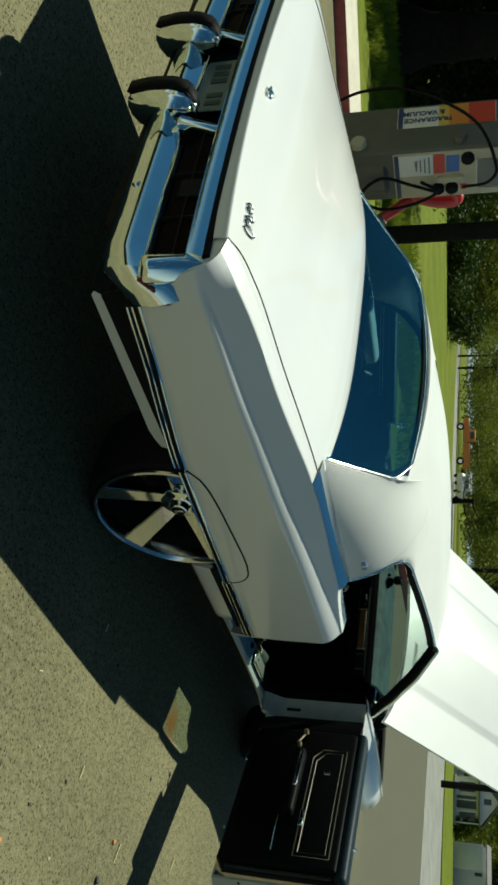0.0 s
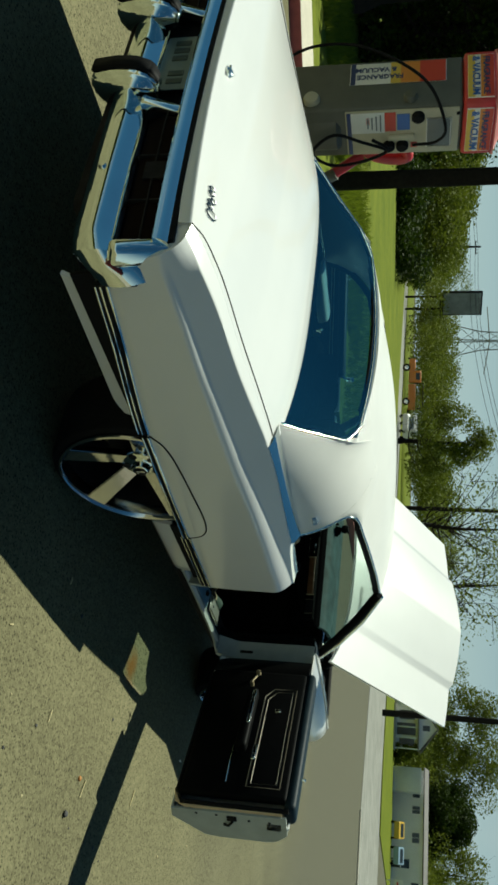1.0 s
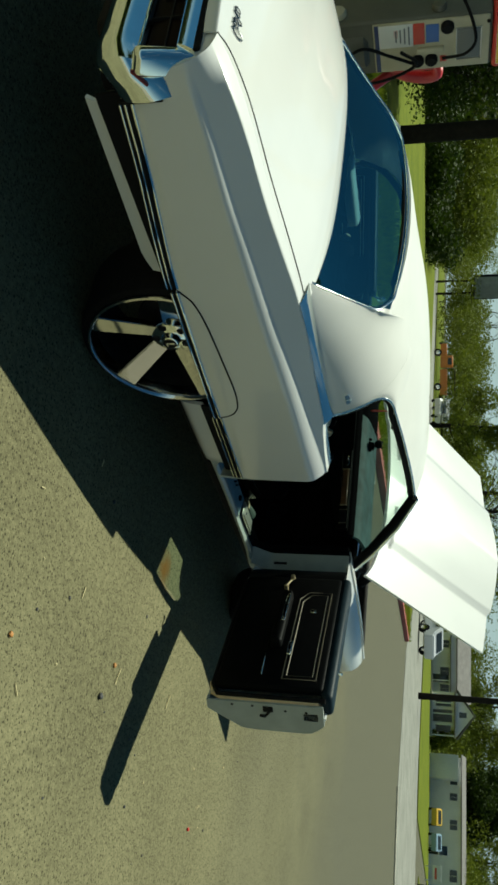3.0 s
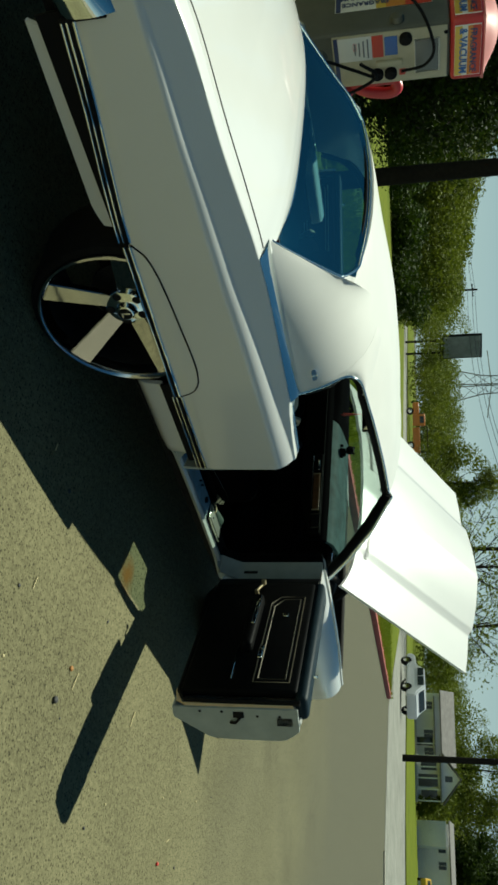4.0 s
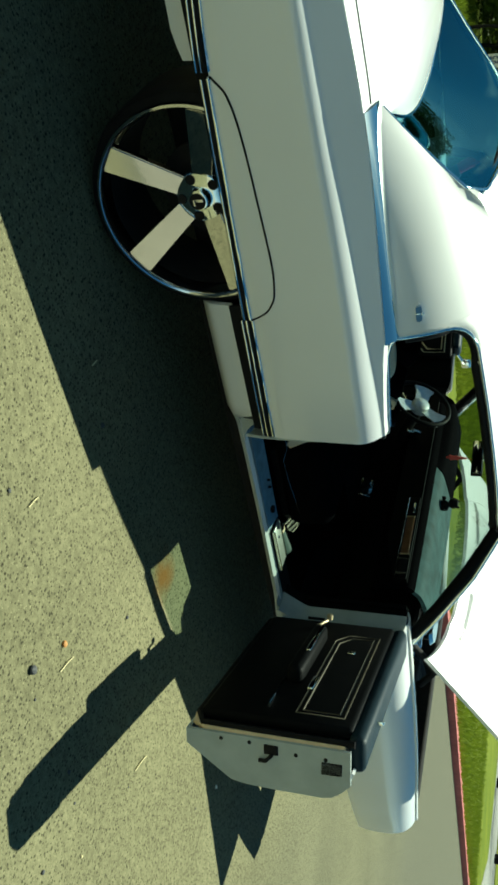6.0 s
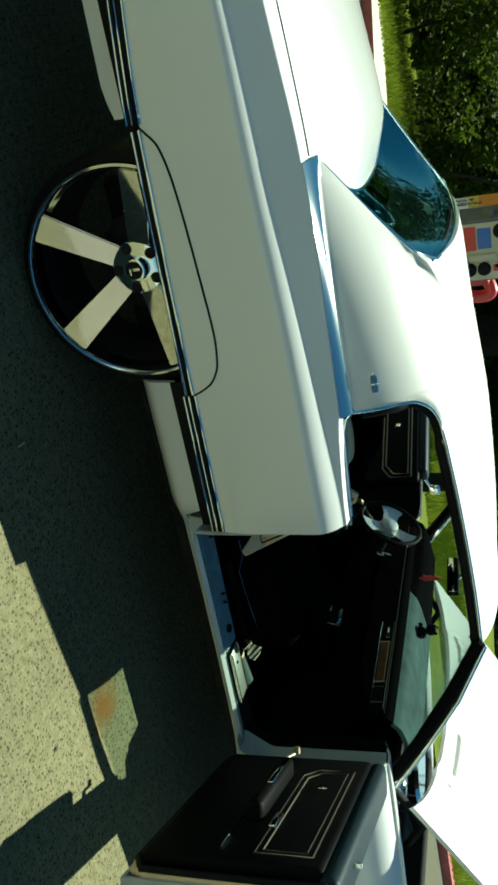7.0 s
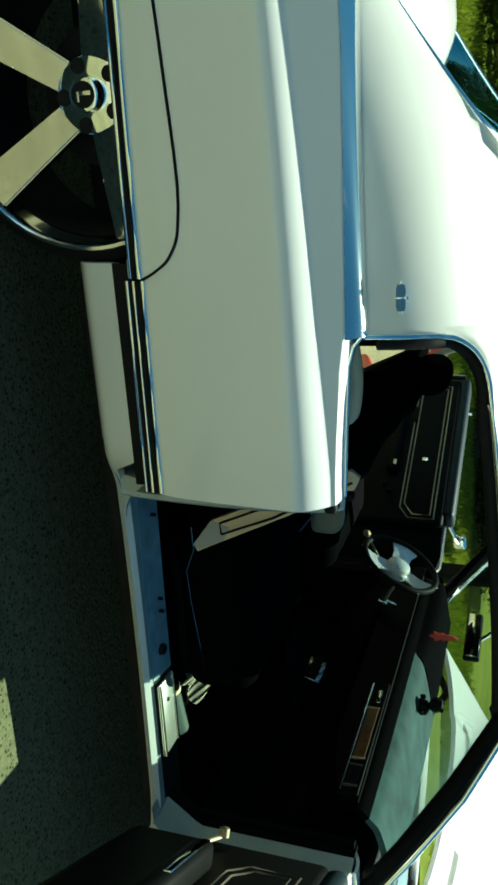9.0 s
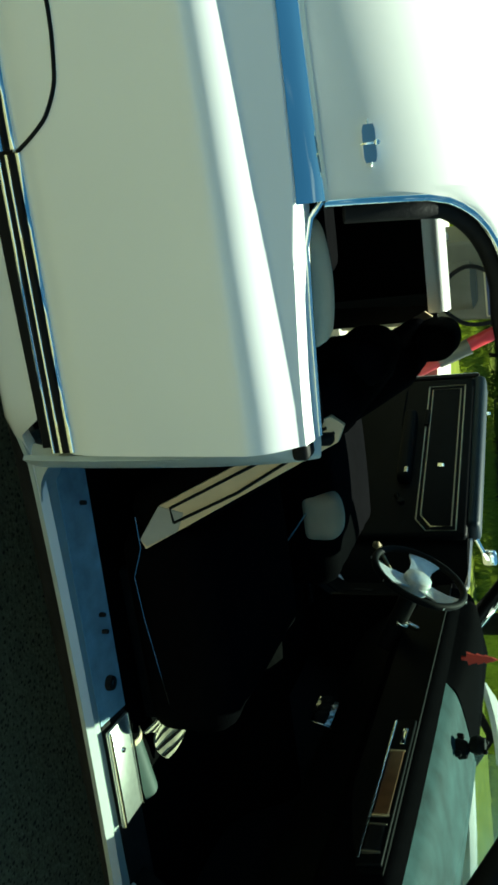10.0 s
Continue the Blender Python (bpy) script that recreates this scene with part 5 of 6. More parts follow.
NEAR = "dark green broadleaf tree standing in the woods behind the grass"
spots = random.Random(11)
for k in range(15):
    x = -13.5 + k * 1.75 + spots.uniform(-0.6, 0.6)
    y = 15.8 + spots.uniform(0, 5.0)
    if abs(x - 5.87) < 0.9:
        y += 3
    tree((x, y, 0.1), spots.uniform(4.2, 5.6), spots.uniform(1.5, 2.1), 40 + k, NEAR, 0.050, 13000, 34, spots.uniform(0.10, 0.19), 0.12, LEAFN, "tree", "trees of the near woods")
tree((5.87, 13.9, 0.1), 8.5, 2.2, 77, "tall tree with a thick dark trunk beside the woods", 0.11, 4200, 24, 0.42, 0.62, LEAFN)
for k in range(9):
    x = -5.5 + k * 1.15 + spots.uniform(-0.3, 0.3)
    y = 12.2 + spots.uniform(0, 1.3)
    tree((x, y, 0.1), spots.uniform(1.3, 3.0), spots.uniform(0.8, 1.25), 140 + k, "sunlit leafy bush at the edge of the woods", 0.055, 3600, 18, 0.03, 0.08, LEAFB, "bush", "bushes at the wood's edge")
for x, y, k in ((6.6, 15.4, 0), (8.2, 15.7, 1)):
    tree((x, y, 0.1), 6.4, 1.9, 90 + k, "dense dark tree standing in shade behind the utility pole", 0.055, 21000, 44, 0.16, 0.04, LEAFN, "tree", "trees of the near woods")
rng = np.random.default_rng(3)
blocks = []
for k in range(360):
    x = -34 + 47 * rng.random()
    y = 18.5 + 9 * rng.random()
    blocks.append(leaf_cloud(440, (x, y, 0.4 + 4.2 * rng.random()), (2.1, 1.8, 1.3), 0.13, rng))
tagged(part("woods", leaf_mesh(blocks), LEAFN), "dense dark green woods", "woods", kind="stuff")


def grass_mesh(n, where, h, rng):
    """Upright blades on a stretch of ground given by where(u, v)."""
    p = np.array([where(a, b) for a, b in rng.random((n, 2))])
    a = rng.random(n) * 2 * np.pi
    w = np.stack([np.cos(a), np.sin(a), np.zeros(n)], 1) * (0.006 + 0.008 * rng.random((n, 1)))
    hh = h * (0.4 + 0.9 * rng.random((n, 1)))
    lean = rng.normal(size=(n, 3)) * 0.35 * hh
    lean[:, 2] = 0
    up = np.concatenate([np.zeros((n, 2)), hh], 1) + lean
    return np.stack([p - w, p + w, p + w * 0.2 + up, p - w * 0.2 + up], 1).reshape(-1, 3)


tagged(part("grass", leaf_mesh([grass_mesh(52000, lambda a, b: (-7 + 20 * a, 9.1 + 4.4 * b ** 1.3 + max(0, 9 * (a - 0.88)), 0.09), 0.11, rng), grass_mesh(26000, lambda a, b: (10.8 + 20 * a, 6.5 + 2.6 * a + 9 * b ** 1.5, 0.09), 0.14, rng)]), BLADE), "uneven green grass blades along the lot", "grass", kind="stuff")

# far woods: hillside and tree line
blocks = []
for k in range(420):
    az = radians(1 + 62 * rng.random())
    d = 112 + 75 * rng.random() ** 1.4
    x, y = d * math.cos(az), d * math.sin(az)
    h = 1.5 + (d - 100) * 0.085 * rng.random() + 2.8 * rng.random()
    blocks.append(leaf_cloud(760, (x, y, h), (3.4, 3.4, 2.6), 0.17, rng))
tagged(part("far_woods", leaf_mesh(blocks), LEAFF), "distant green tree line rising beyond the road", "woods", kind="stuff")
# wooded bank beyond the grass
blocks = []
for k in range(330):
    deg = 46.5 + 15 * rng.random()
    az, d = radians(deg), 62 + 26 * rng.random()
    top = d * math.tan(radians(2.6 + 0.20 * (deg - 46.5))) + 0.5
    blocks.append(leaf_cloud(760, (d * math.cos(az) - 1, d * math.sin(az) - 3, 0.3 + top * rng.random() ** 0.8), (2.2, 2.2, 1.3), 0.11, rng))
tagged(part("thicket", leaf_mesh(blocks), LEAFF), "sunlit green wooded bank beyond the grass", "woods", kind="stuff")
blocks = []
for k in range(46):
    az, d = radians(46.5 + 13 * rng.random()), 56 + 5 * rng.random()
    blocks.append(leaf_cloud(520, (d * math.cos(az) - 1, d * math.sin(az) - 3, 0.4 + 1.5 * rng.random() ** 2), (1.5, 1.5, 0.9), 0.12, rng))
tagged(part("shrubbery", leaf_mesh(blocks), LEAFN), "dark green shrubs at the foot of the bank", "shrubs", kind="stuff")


def at_bearing(az, d):
    az = radians(az + 0.85)
    return (-2.6 + d * math.cos(az), -2.7 + d * math.sin(az), 0.05)


tree(at_bearing(10.1, 124), 9.6, 4.4, 301, "dense round dark evergreen tree behind the white house", 0.17, 30000, 40, 0.2, 0.30, LEAFN)
tree(at_bearing(13.2, 104), 2.6, 1.2, 311, "round grey-green bush between the houses", 0.12, 3000, 16, 0.05, 0.1, LEAFF, "bush")
tree(at_bearing(15.5, 124), 13.5, 6.0, 302, "tall green tree behind the houses", 0.17, 14000, 28, 0.25, 0.15, LEAFF)
tree(at_bearing(12.8, 138), 15.0, 6.5, 303, "tall green tree behind the houses", 0.17, 15000, 28, 0.25, 0.15, LEAFF)
tree(at_bearing(6.6, 132), 11.5, 5.5, 304, "tall green tree behind the houses", 0.17, 14000, 28, 0.25, 0.12, LEAFF)
tree(at_bearing(2.6, 126), 11.5, 6.0, 305, "tall green tree behind the houses", 0.17, 14000, 28, 0.25, 0.12, LEAFF)
tree(at_bearing(27.5, 64), 9.5, 4.6, 306, "tall half-bare tree with thin leaves", 0.13, 2600, 40, 0.22, 0.35, LEAFF, sparse=0.7)
tree(at_bearing(23.5, 70), 10.0, 4.6, 307, "tall half-bare tree with thin leaves", 0.13, 2600, 40, 0.22, 0.35, LEAFF, sparse=0.7)
tree(at_bearing(33.0, 84), 8.5, 3.4, 308, "dark spreading tree by the road", 0.13, 10000, 28, 0.2, 0.2, LEAFF)

# ---- poles, wires, sign, tower ----


def utility_pole(at, h, r, arms, label):
    t = thing("utility_pole", label, "pole", at)
    part("pole", tube([(0, 0, -0.2), (0, 0, h * 0.5), (0.02 * h * 0.1, 0, h)], lambda k: r * (1.1 - 0.35 * k), 12), POLEW, t)
    for k in range(arms):
        arm = part("crossarm", rbox(0.10, 2.2, 0.12, (0.12, 0, h - 0.6 - 0.9 * k), 0.01), POLEW, t)
        for y in (-1.0, -0.4, 0.4, 1.0):
            part("insulator", lathe([(0.0, 0.16), (0.03, 0.15), (0.045, 0.10), (0.03, 0.06), (0.03, 0.0)], 10, "z", (0.12, y, h - 0.54 - 0.9 * k)), GREYM, arm)
    return t


utility_pole((6.2, 8.4, 0.1), 9.5, 0.135, 0, "thick dark wooden utility pole standing in the grass")
utility_pole(at_bearing(15.5, 55), 10.5, 0.19, 1, "dark wooden utility pole beside the street")
utility_pole(at_bearing(4.7, 62), 9.5, 0.16, 1, "dark wooden utility pole beside the street")
utility_pole(at_bearing(28.6, 72), 11, 0.18, 1, "dark wooden utility pole beside the street")
utility_pole(at_bearing(45.5, 110), 9, 0.16, 1, "dark wooden utility pole beside the far road")
wire_ends = [Vector(at_bearing(a, d)) + Vector((0, 0, h)) for a, d, h in ((4.7, 62, 9.0), (15.5, 55, 10.0), (28.6, 72, 10.6), (45.5, 110, 8.7), (60, 190, 12))]
wt = thing("overhead_wires", "thin black overhead wires between the poles", "wire", kind="stuff")
for a, b in zip(wire_ends, wire_ends[1:]):
    for dz in (0.0, -0.35, -0.9):
        part("wire", tube([a.lerp(b, t) + Vector((0, 0, dz - 1.3 * math.sin(math.pi * t))) for t in np.linspace(0, 1, 14)], 0.022, 4), RUBBER, wt)
sb = thing("billboard", "dark roadside board on two posts", "sign", Matrix.Translation(at_bearing(42.0, 121)) @ Matrix.Rotation(radians(42 - 90 + 25), 4, "Z"))
for x in (-0.9, 0.9):
    part("post", tube([(x, 0, -0.2), (x, 0, 8.4)], 0.16, 8), POLEW, sb)
bd = part("board", rbox(3.4, 0.5, 5.3, (0, -0.2, 7.55), 0.05), RUBBER, sb)
part("faded_panel", rbox(3.1, 0.04, 4.9, (0, -0.47, 7.55), 0.02), mat("faded_board_sheet", (0.26, 0.28, 0.27), 0.7, vary=0.35, scale=1.2), bd)
part("catwalk", rbox(4.2, 0.9, 0.12, (0, -0.5, 4.7), 0.02), POLEW, sb)
tw = thing("pylon", "thin grey lattice transmission tower", "pylon", at_bearing(39.5, 175))
for sx in (-1, 1):
    for sy in (-1, 1):
        part("leg", tube([(3.6 * sx, 3.6 * sy, 0), (1.3 * sx, 1.3 * sy, 14), (0.9 * sx, 0.9 * sy, 26)], 0.11, 5), GREYM, tw)
for k in range(9):
    z0, z1 = 2.6 * k, 2.6 * (k + 1)
    w0, w1 = [interp(z, (0, 3.6), (14, 1.3), (26, 0.9)) for z in (z0, z1)]
    for (ax, ay), (bx, by) in (((-1, -1), (1, -1)), ((1, -1), (1, 1)), ((1, 1), (-1, 1)), ((-1, 1), (-1, -1))):
        part("brace", tube([(ax * w0, ay * w0, z0), (bx * w1, by * w1, z1)], 0.06, 4), GREYM, tw)
for z in (15, 19.5, 24):
    part("arm", tube([(-5.5, 4.0, z), (0, 0, z + 0.8), (5.5, -4.0, z)], 0.09, 4), GREYM, tw)

# ---- houses ----


def house(at, turn, w, d, h, roof_h, windows, label, porch=False, over=0.35):
    t = thing("house", label, "house", Matrix.Translation(at) @ Matrix.Rotation(radians(turn), 4, "Z"))
    wall = part("wall", rbox(w, d, h, (0, 0, h / 2), 0.0), WHITEWALL, t)
    for k in range(int(h / 0.28)):
        part("siding_lap", rbox(w + 0.03, 0.02, 0.012, (0, -d / 2 - 0.01, 0.28 * k + 0.2), 0.0), WHITEWALL, wall)
    roof_me = prism([(-d / 2 - over, h - 0.05), (0, h + roof_h), (d / 2 + over, h - 0.05), (d / 2 + over, h + 0.1), (0, h + roof_h + 0.16), (-d / 2 - over, h + 0.1)], -w / 2 - over, w / 2 + over, "x")
    part("roof", roof_me, ROOFING, t)
    for sx in (-1, 1):
        part("gable", prism([(-d / 2, h - 0.02), (0, h + roof_h - 0.05), (d / 2, h - 0.02)], sx * w / 2 - 0.06, sx * w / 2 + 0.06, "x"), WHITEWALL, t)
    for x, z, ww, wh in windows:
        wn_ = part("window", rbox(ww, 0.05, wh, (x, -d / 2 - 0.03, z), 0.0), WHITEWALL, t)
        for sx in (-1, 1):
            part("pane", rbox(ww * 0.42, 0.03, wh * 0.86, (x + sx * ww * 0.23, -d / 2 - 0.055, z), 0.0), PANE, wn_)
    if porch:
        part("porch_roof", rbox(w * 0.9, 1.8, 0.14, (0, -d / 2 - 0.9, 2.3), 0.02), ROOFING, t)
        for k in range(5):
            part("porch_post", rbox(0.12, 0.12, 2.2, (-w * 0.42 + k * w * 0.21, -d / 2 - 1.7, 1.13), 0.01), WHITEWALL, t)
        part("porch_floor", rbox(w * 0.92, 1.9, 0.25, (0, -d / 2 - 0.95, 0.12), 0.02), CONCRETE, t)
    part("door", rbox(0.95, 0.06, 2.05, (w * 0.18, -d / 2 - 0.04, 1.05), 0.01), PANE, t)
    return t


gh = house(Vector(at_bearing(14.66, 108)), 14.66, 8.0, 4.7, 3.0, 1.9, (), "white gabled house with a front porch")
for y, z, ww, wh in ((-1.55, 1.5, 0.8, 1.7), (-0.2, 1.4, 1.3, 2.1), (1.35, 1.5, 1.0, 1.7), (0.0, 3.65, 0.6, 0.8)):
    gw = part("window", rbox(0.05, ww + 0.16, wh + 0.16, (-4.03, y, z), 0.0), WHITEWALL, gh)
    part("pane", rbox(0.03, ww, wh, (-4.06, y, z), 0.0), PANE, gw)
part("porch_roof", rbox(1.9, 5.0, 0.14, (-4.95, 0, 2.75), 0.02), ROOFING, gh)
part("porch_floor", rbox(2.0, 5.0, 0.25, (-4.95, 0, 0.12), 0.02), CONCRETE, gh)
for k in range(5):
    part("porch_post", rbox(0.14, 0.14, 2.5, (-5.75, -2.3 + 1.15 * k, 1.45), 0.01), WHITEWALL, gh)
lh = house(Vector(at_bearing(8.3, 114)), 8.3 - 90, 15.0, 7.0, 3.6, 0.5, ((-5.2, 2.75, 1.75, 0.95), (-3.1, 2.75, 0.9, 1.0), (-0.1, 2.75, 1.2, 0.95), (5.2, 2.75, 1.4, 0.95)), "long low white house with dark windows")
part("side_wing", rbox(2.6, 4.5, 3.2, (-6.1, -5.6, 1.6), 0.02), WHITEWALL, lh)
part("railing", join(*[rbox(0.08, 0.08, 1.1, (-3.6 + 1.2 * k, -5.2, 0.55), 0.0) for k in range(9)], rbox(10.0, 0.08, 0.08, (1.2, -5.2, 1.1), 0.0)), WHITEWALL, lh)
house(Vector(at_bearing(17.6, 112)), 18 - 90, 8.0, 7.0, 3.0, 1.6, ((-2.6, 1.6, 1.0, 1.2), (0.6, 1.6, 1.0, 1.2), (2.6, 1.6, 1.0, 1.2)), "small white house among trees", True)
sgn = thing("yard_sign", "white and red sign board on two posts by the grass", "sign", Matrix.Translation(at_bearing(5.6, 86)) @ Matrix.Rotation(radians(5.6 - 90), 4, "Z"))
for x in (-0.55, 0.55):
    part("post", rbox(0.08, 0.08, 1.5, (x, 0, 0.7), 0.01), WHITEWALL, sgn)
sp_ = part("panel", rbox(1.3, 0.06, 0.75, (0, -0.06, 1.05), 0.01), STK["white"], sgn)
part("colour_bar", rbox(0.9, 0.02, 0.16, (0, -0.10, 0.95), 0.0), STK["red"], sp_)


# ---- far vehicles ----
def far_car(at, turn, colour, label, tall=0.0, name="car"):
    t = thing(name, label, name.split("_")[-1], Matrix.Translation(at) @ Matrix.Rotation(radians(turn), 4, "Z"))
    pm = mat("far_paint_" + name, colour, 0.3, vary=0.05, coat=0.4)
    body = part("body", prism([(-2.2, 0.35), (2.2, 0.35), (2.25, 0.65), (2.1, 0.85 + tall * 0.3), (1.0, 0.95 + tall * 0.3), (0.55, 1.42 + tall), (-1.2 - tall, 1.45 + tall), (-1.9 - tall * 0.3, 0.98 + tall * 0.2), (-2.25, 0.9)], -0.86, 0.86, "y"), pm, t)
    bm = bmesh.new()
    bm.from_mesh(body.data)
    bmesh.ops.bevel(bm, geom=bm.edges[:], offset=0.07, segments=2, affect="EDGES")
    bm.to_mesh(body.data)
    bm.free()
    for sy in (-1, 1):
        for x0, x1 in ((-1.25, -0.35), (-0.25, 0.55)):
            part("window", rbox(x1 - x0, 0.02, 0.36 + tall * 0.5, (0.5 * (x0 + x1), 0.868 * sy, 1.17 + tall * 0.7), 0.0), PANE, t)
        for x in (-1.4, 1.4):
            w = part("wheel", lathe([(0.16, -0.10), (0.32, -0.10), (0.34, 0.0), (0.32, 0.10), (0.16, 0.10)], 20, "y", (x, 0.80 * sy, 0.34)), RUBBER, t)
            part("rim", lathe([(0.0, -0.11), (0.19, -0.10), (0.20, 0.10), (0.0, 0.11)], 16, "y", (x, 0.80 * sy, 0.34)), STEEL, w)
    part("windshield", rbox(0.02, 1.35, 0.5 + tall * 0.5, (0.80, 0, 1.19 + tall * 0.6), 0.0, 1, Euler((0, radians(-43), 0)).to_matrix()), PANE, t)
    part("rear_glass", rbox(0.02, 1.35, 0.45 + tall * 0.5, (-1.62 - tall * 0.6, 0, 1.22 + tall * 0.5), 0.0, 1, Euler((0, radians(50), 0)).to_matrix()), PANE, t)
    return t


far_car((48.5, 16.6, 0.02), 55, (0.62, 0.64, 0.66), "silver sedan parked by the street", 0.0, "sedan_car")
far_car(at_bearing(33.9, 90), 20, (0.75, 0.75, 0.72), "white van on the far road", 0.35, "white_van")
far_car(at_bearing(8.7, 104), 8.7, (0.62, 0.40, 0.05), "yellow car parked before the white house", 0.0, "yellow_car")
far_car(at_bearing(7.3, 104), 7.3, (0.25, 0.36, 0.45), "pale blue car parked before the white house", 0.0, "blue_car")
tk = thing("orange_truck", "orange utility truck with a black rack on the road", "truck", Matrix.Translation(at_bearing(36.6, 108)) @ Matrix.Rotation(radians(128), 4, "Z"))
ORANGE = mat("orange_truck_paint", (0.62, 0.20, 0.02), 0.35, vary=0.08, coat=0.3)
part("bonnet", rbox(1.5, 1.9, 0.75, (2.6, 0, 1.15), 0.12, 3), ORANGE, tk)
cabm = part("cab", rbox(1.5, 1.95, 1.5, (1.15, 0, 1.5), 0.14, 3), ORANGE, tk)
for sy in (-1, 1):
    part("window", rbox(0.85, 0.03, 0.5, (1.2, 0.98 * sy, 1.85), 0.0), PANE, cabm)
part("windshield", rbox(0.03, 1.6, 0.55, (1.92, 0, 1.85), 0.0, 1, Euler((0, radians(-18), 0)).to_matrix()), PANE, cabm)
part("bed", rbox(3.2, 2.0, 0.85, (-1.35, 0, 1.15), 0.04), ORANGE, tk)
for sy in (-1, 1):
    part("rack", tube([(-2.8, 0.9 * sy, 1.5), (-2.8, 0.9 * sy, 2.5), (0.3, 0.9 * sy, 2.5), (0.3, 0.9 * sy, 1.5)], 0.05, 6), RUBBER, tk)
    for x in (2.3, -1.9):
        w = part("wheel", lathe([(0.2, -0.13), (0.44, -0.13), (0.46, 0.0), (0.44, 0.13), (0.2, 0.13)], 24, "y", (x, 0.88 * sy, 0.46)), RUBBER, tk)
        part("rim", lathe([(0.0, -0.14), (0.24, -0.13), (0.25, 0.13), (0.0, 0.14)], 16, "y", (x, 0.88 * sy, 0.46)), STEEL, w)
part("bumper", rbox(0.2, 1.9, 0.3, (3.4, 0, 0.75), 0.04), RUBBER, tk)
part("tail_board", rbox(0.5, 1.9, 0.5, (-3.1, 0, 0.85), 0.04), RUBBER, tk)

# plain tan wall added unseen behind the viewer, for reflections and bounced light
setting("unseen_bounce_wall", rbox(60, 0.4, 3.4, (-6, -26, 1.7), 0.0), mat("tan_block_wall", (0.34, 0.31, 0.24), 0.85, vary=0.15, scale=3, bump=0.2), "added plain tan wall, unseen behind the viewer, for reflections and bounce", "wall")

# ---- inside the car ----


def cushion(sx, sy, sz, at, bevel=0.05, turn=None, pleats=0):
    """A padded block with rounded edges and sewn channels."""
    bm = rbox(sx, sy, sz, (0, 0, 0), bevel, 4)
    bmesh.ops.subdivide_edges(bm, edges=[e for e in bm.edges if e.calc_length() > 0.08], cuts=8, use_grid_fill=True)
    for v in bm.verts:
        k = (1 - (2 * v.co.x / sx) ** 2) * (1 - (2 * v.co.y / sy) ** 2)
        v.co.z += 0.018 * max(0, k) * (1 if v.co.z > 0 else 0)
        if pleats and v.co.z > 0:
            v.co.z -= 0.006 * abs(math.sin(v.co.y / sy * math.pi * pleats)) ** 0.5
    m = Matrix.Translation(at) @ (turn.to_matrix().to_4x4() if turn else Matrix())
    bmesh.ops.transform(bm, matrix=m, verts=bm.verts[:])
    for f in bm.faces:
        f.smooth = True
    return bm


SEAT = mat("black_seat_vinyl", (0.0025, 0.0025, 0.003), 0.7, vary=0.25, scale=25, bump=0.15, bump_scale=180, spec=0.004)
for sg in (-1, 1):
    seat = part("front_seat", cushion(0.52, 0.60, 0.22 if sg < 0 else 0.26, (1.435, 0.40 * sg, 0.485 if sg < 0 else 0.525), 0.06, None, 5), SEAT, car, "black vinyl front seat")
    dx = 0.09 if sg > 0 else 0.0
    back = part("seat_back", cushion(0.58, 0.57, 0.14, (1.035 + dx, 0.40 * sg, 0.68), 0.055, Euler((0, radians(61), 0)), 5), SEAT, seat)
    part("side_panel", prism([(1.212, 0.456), (1.190, 0.446), (1.112, 0.505), (0.932, 0.905), (0.952, 0.930), (0.985, 0.915)], 0.683 * sg, 0.697 * sg, "y"), TAN, back, "tan vinyl seat side")
    part("piping", tube([(1.150, 0.699 * sg, 0.535), (1.116, 0.700 * sg, 0.532), (0.955, 0.700 * sg, 0.895)], 0.0035, 6), RUBBER, back)
    part("piping", tube([(1.150, 0.699 * sg, 0.535), (1.085, 0.700 * sg, 0.690), (0.965, 0.700 * sg, 0.910)], 0.0035, 6), RUBBER, back)
    hz = 0.915 if sg < 0 else 0.970
    part("headrest", cushion(0.11, 0.26, 0.12, (0.872 + 1.2 * dx, 0.40 * sg, hz), 0.045), SEAT, seat)
    part("headrest_post", tube([(0.90 + dx, 0.40 * sg, 0.86), (0.875 + 1.2 * dx, 0.40 * sg, hz - 0.02)], 0.008, 8), CHROME, seat)
    part("seat_edge_trim", tube([(1.135, 0.699 * sg, 0.444), (1.208, 0.704 * sg, 0.447), (1.276, 0.706 * sg, 0.420), (1.38, 0.706 * sg, 0.426), (1.60, 0.700 * sg, 0.447)], 0.0018, 6), BOLDCHROME, seat)
    part("seat_side", prism([(1.190, 0.446), (1.112, 0.505), (1.128, 0.560), (1.170, 0.540), (1.204, 0.462)], 0.6965 * sg, 0.7000 * sg, "y"), GREYVINYL, back, "grey lower seat corner")
    if sg > 0:
        part("side_panel", prism([(1.22, 0.47), (1.12, 0.505), (0.905, 0.690), (0.895, 0.850), (0.93, 0.900), (1.0, 0.86)], 0.104, 0.118, "y"), SEAT, back)
    else:
        part("belt_strap", rbox(0.13, 0.022, 0.004, (1.45, -0.005, 0.572), 0.002, 1, Euler((0, radians(38), 0)).to_matrix()), BLUESILL, seat)
        part("belt_buckle", rbox(0.05, 0.03, 0.022, (1.505, -0.01, 0.528), 0.006), CHROME, seat)
    part("seat_track", rbox(0.40, 0.03, 0.06, (1.50, 0.60 * sg, 0.355), 0.005), UNDER, seat)
part("centre_armrest", cushion(0.15, 0.09, 0.11, (1.455, 0.135, 0.618), 0.03), TAN, car, "tan padded centre armrest")
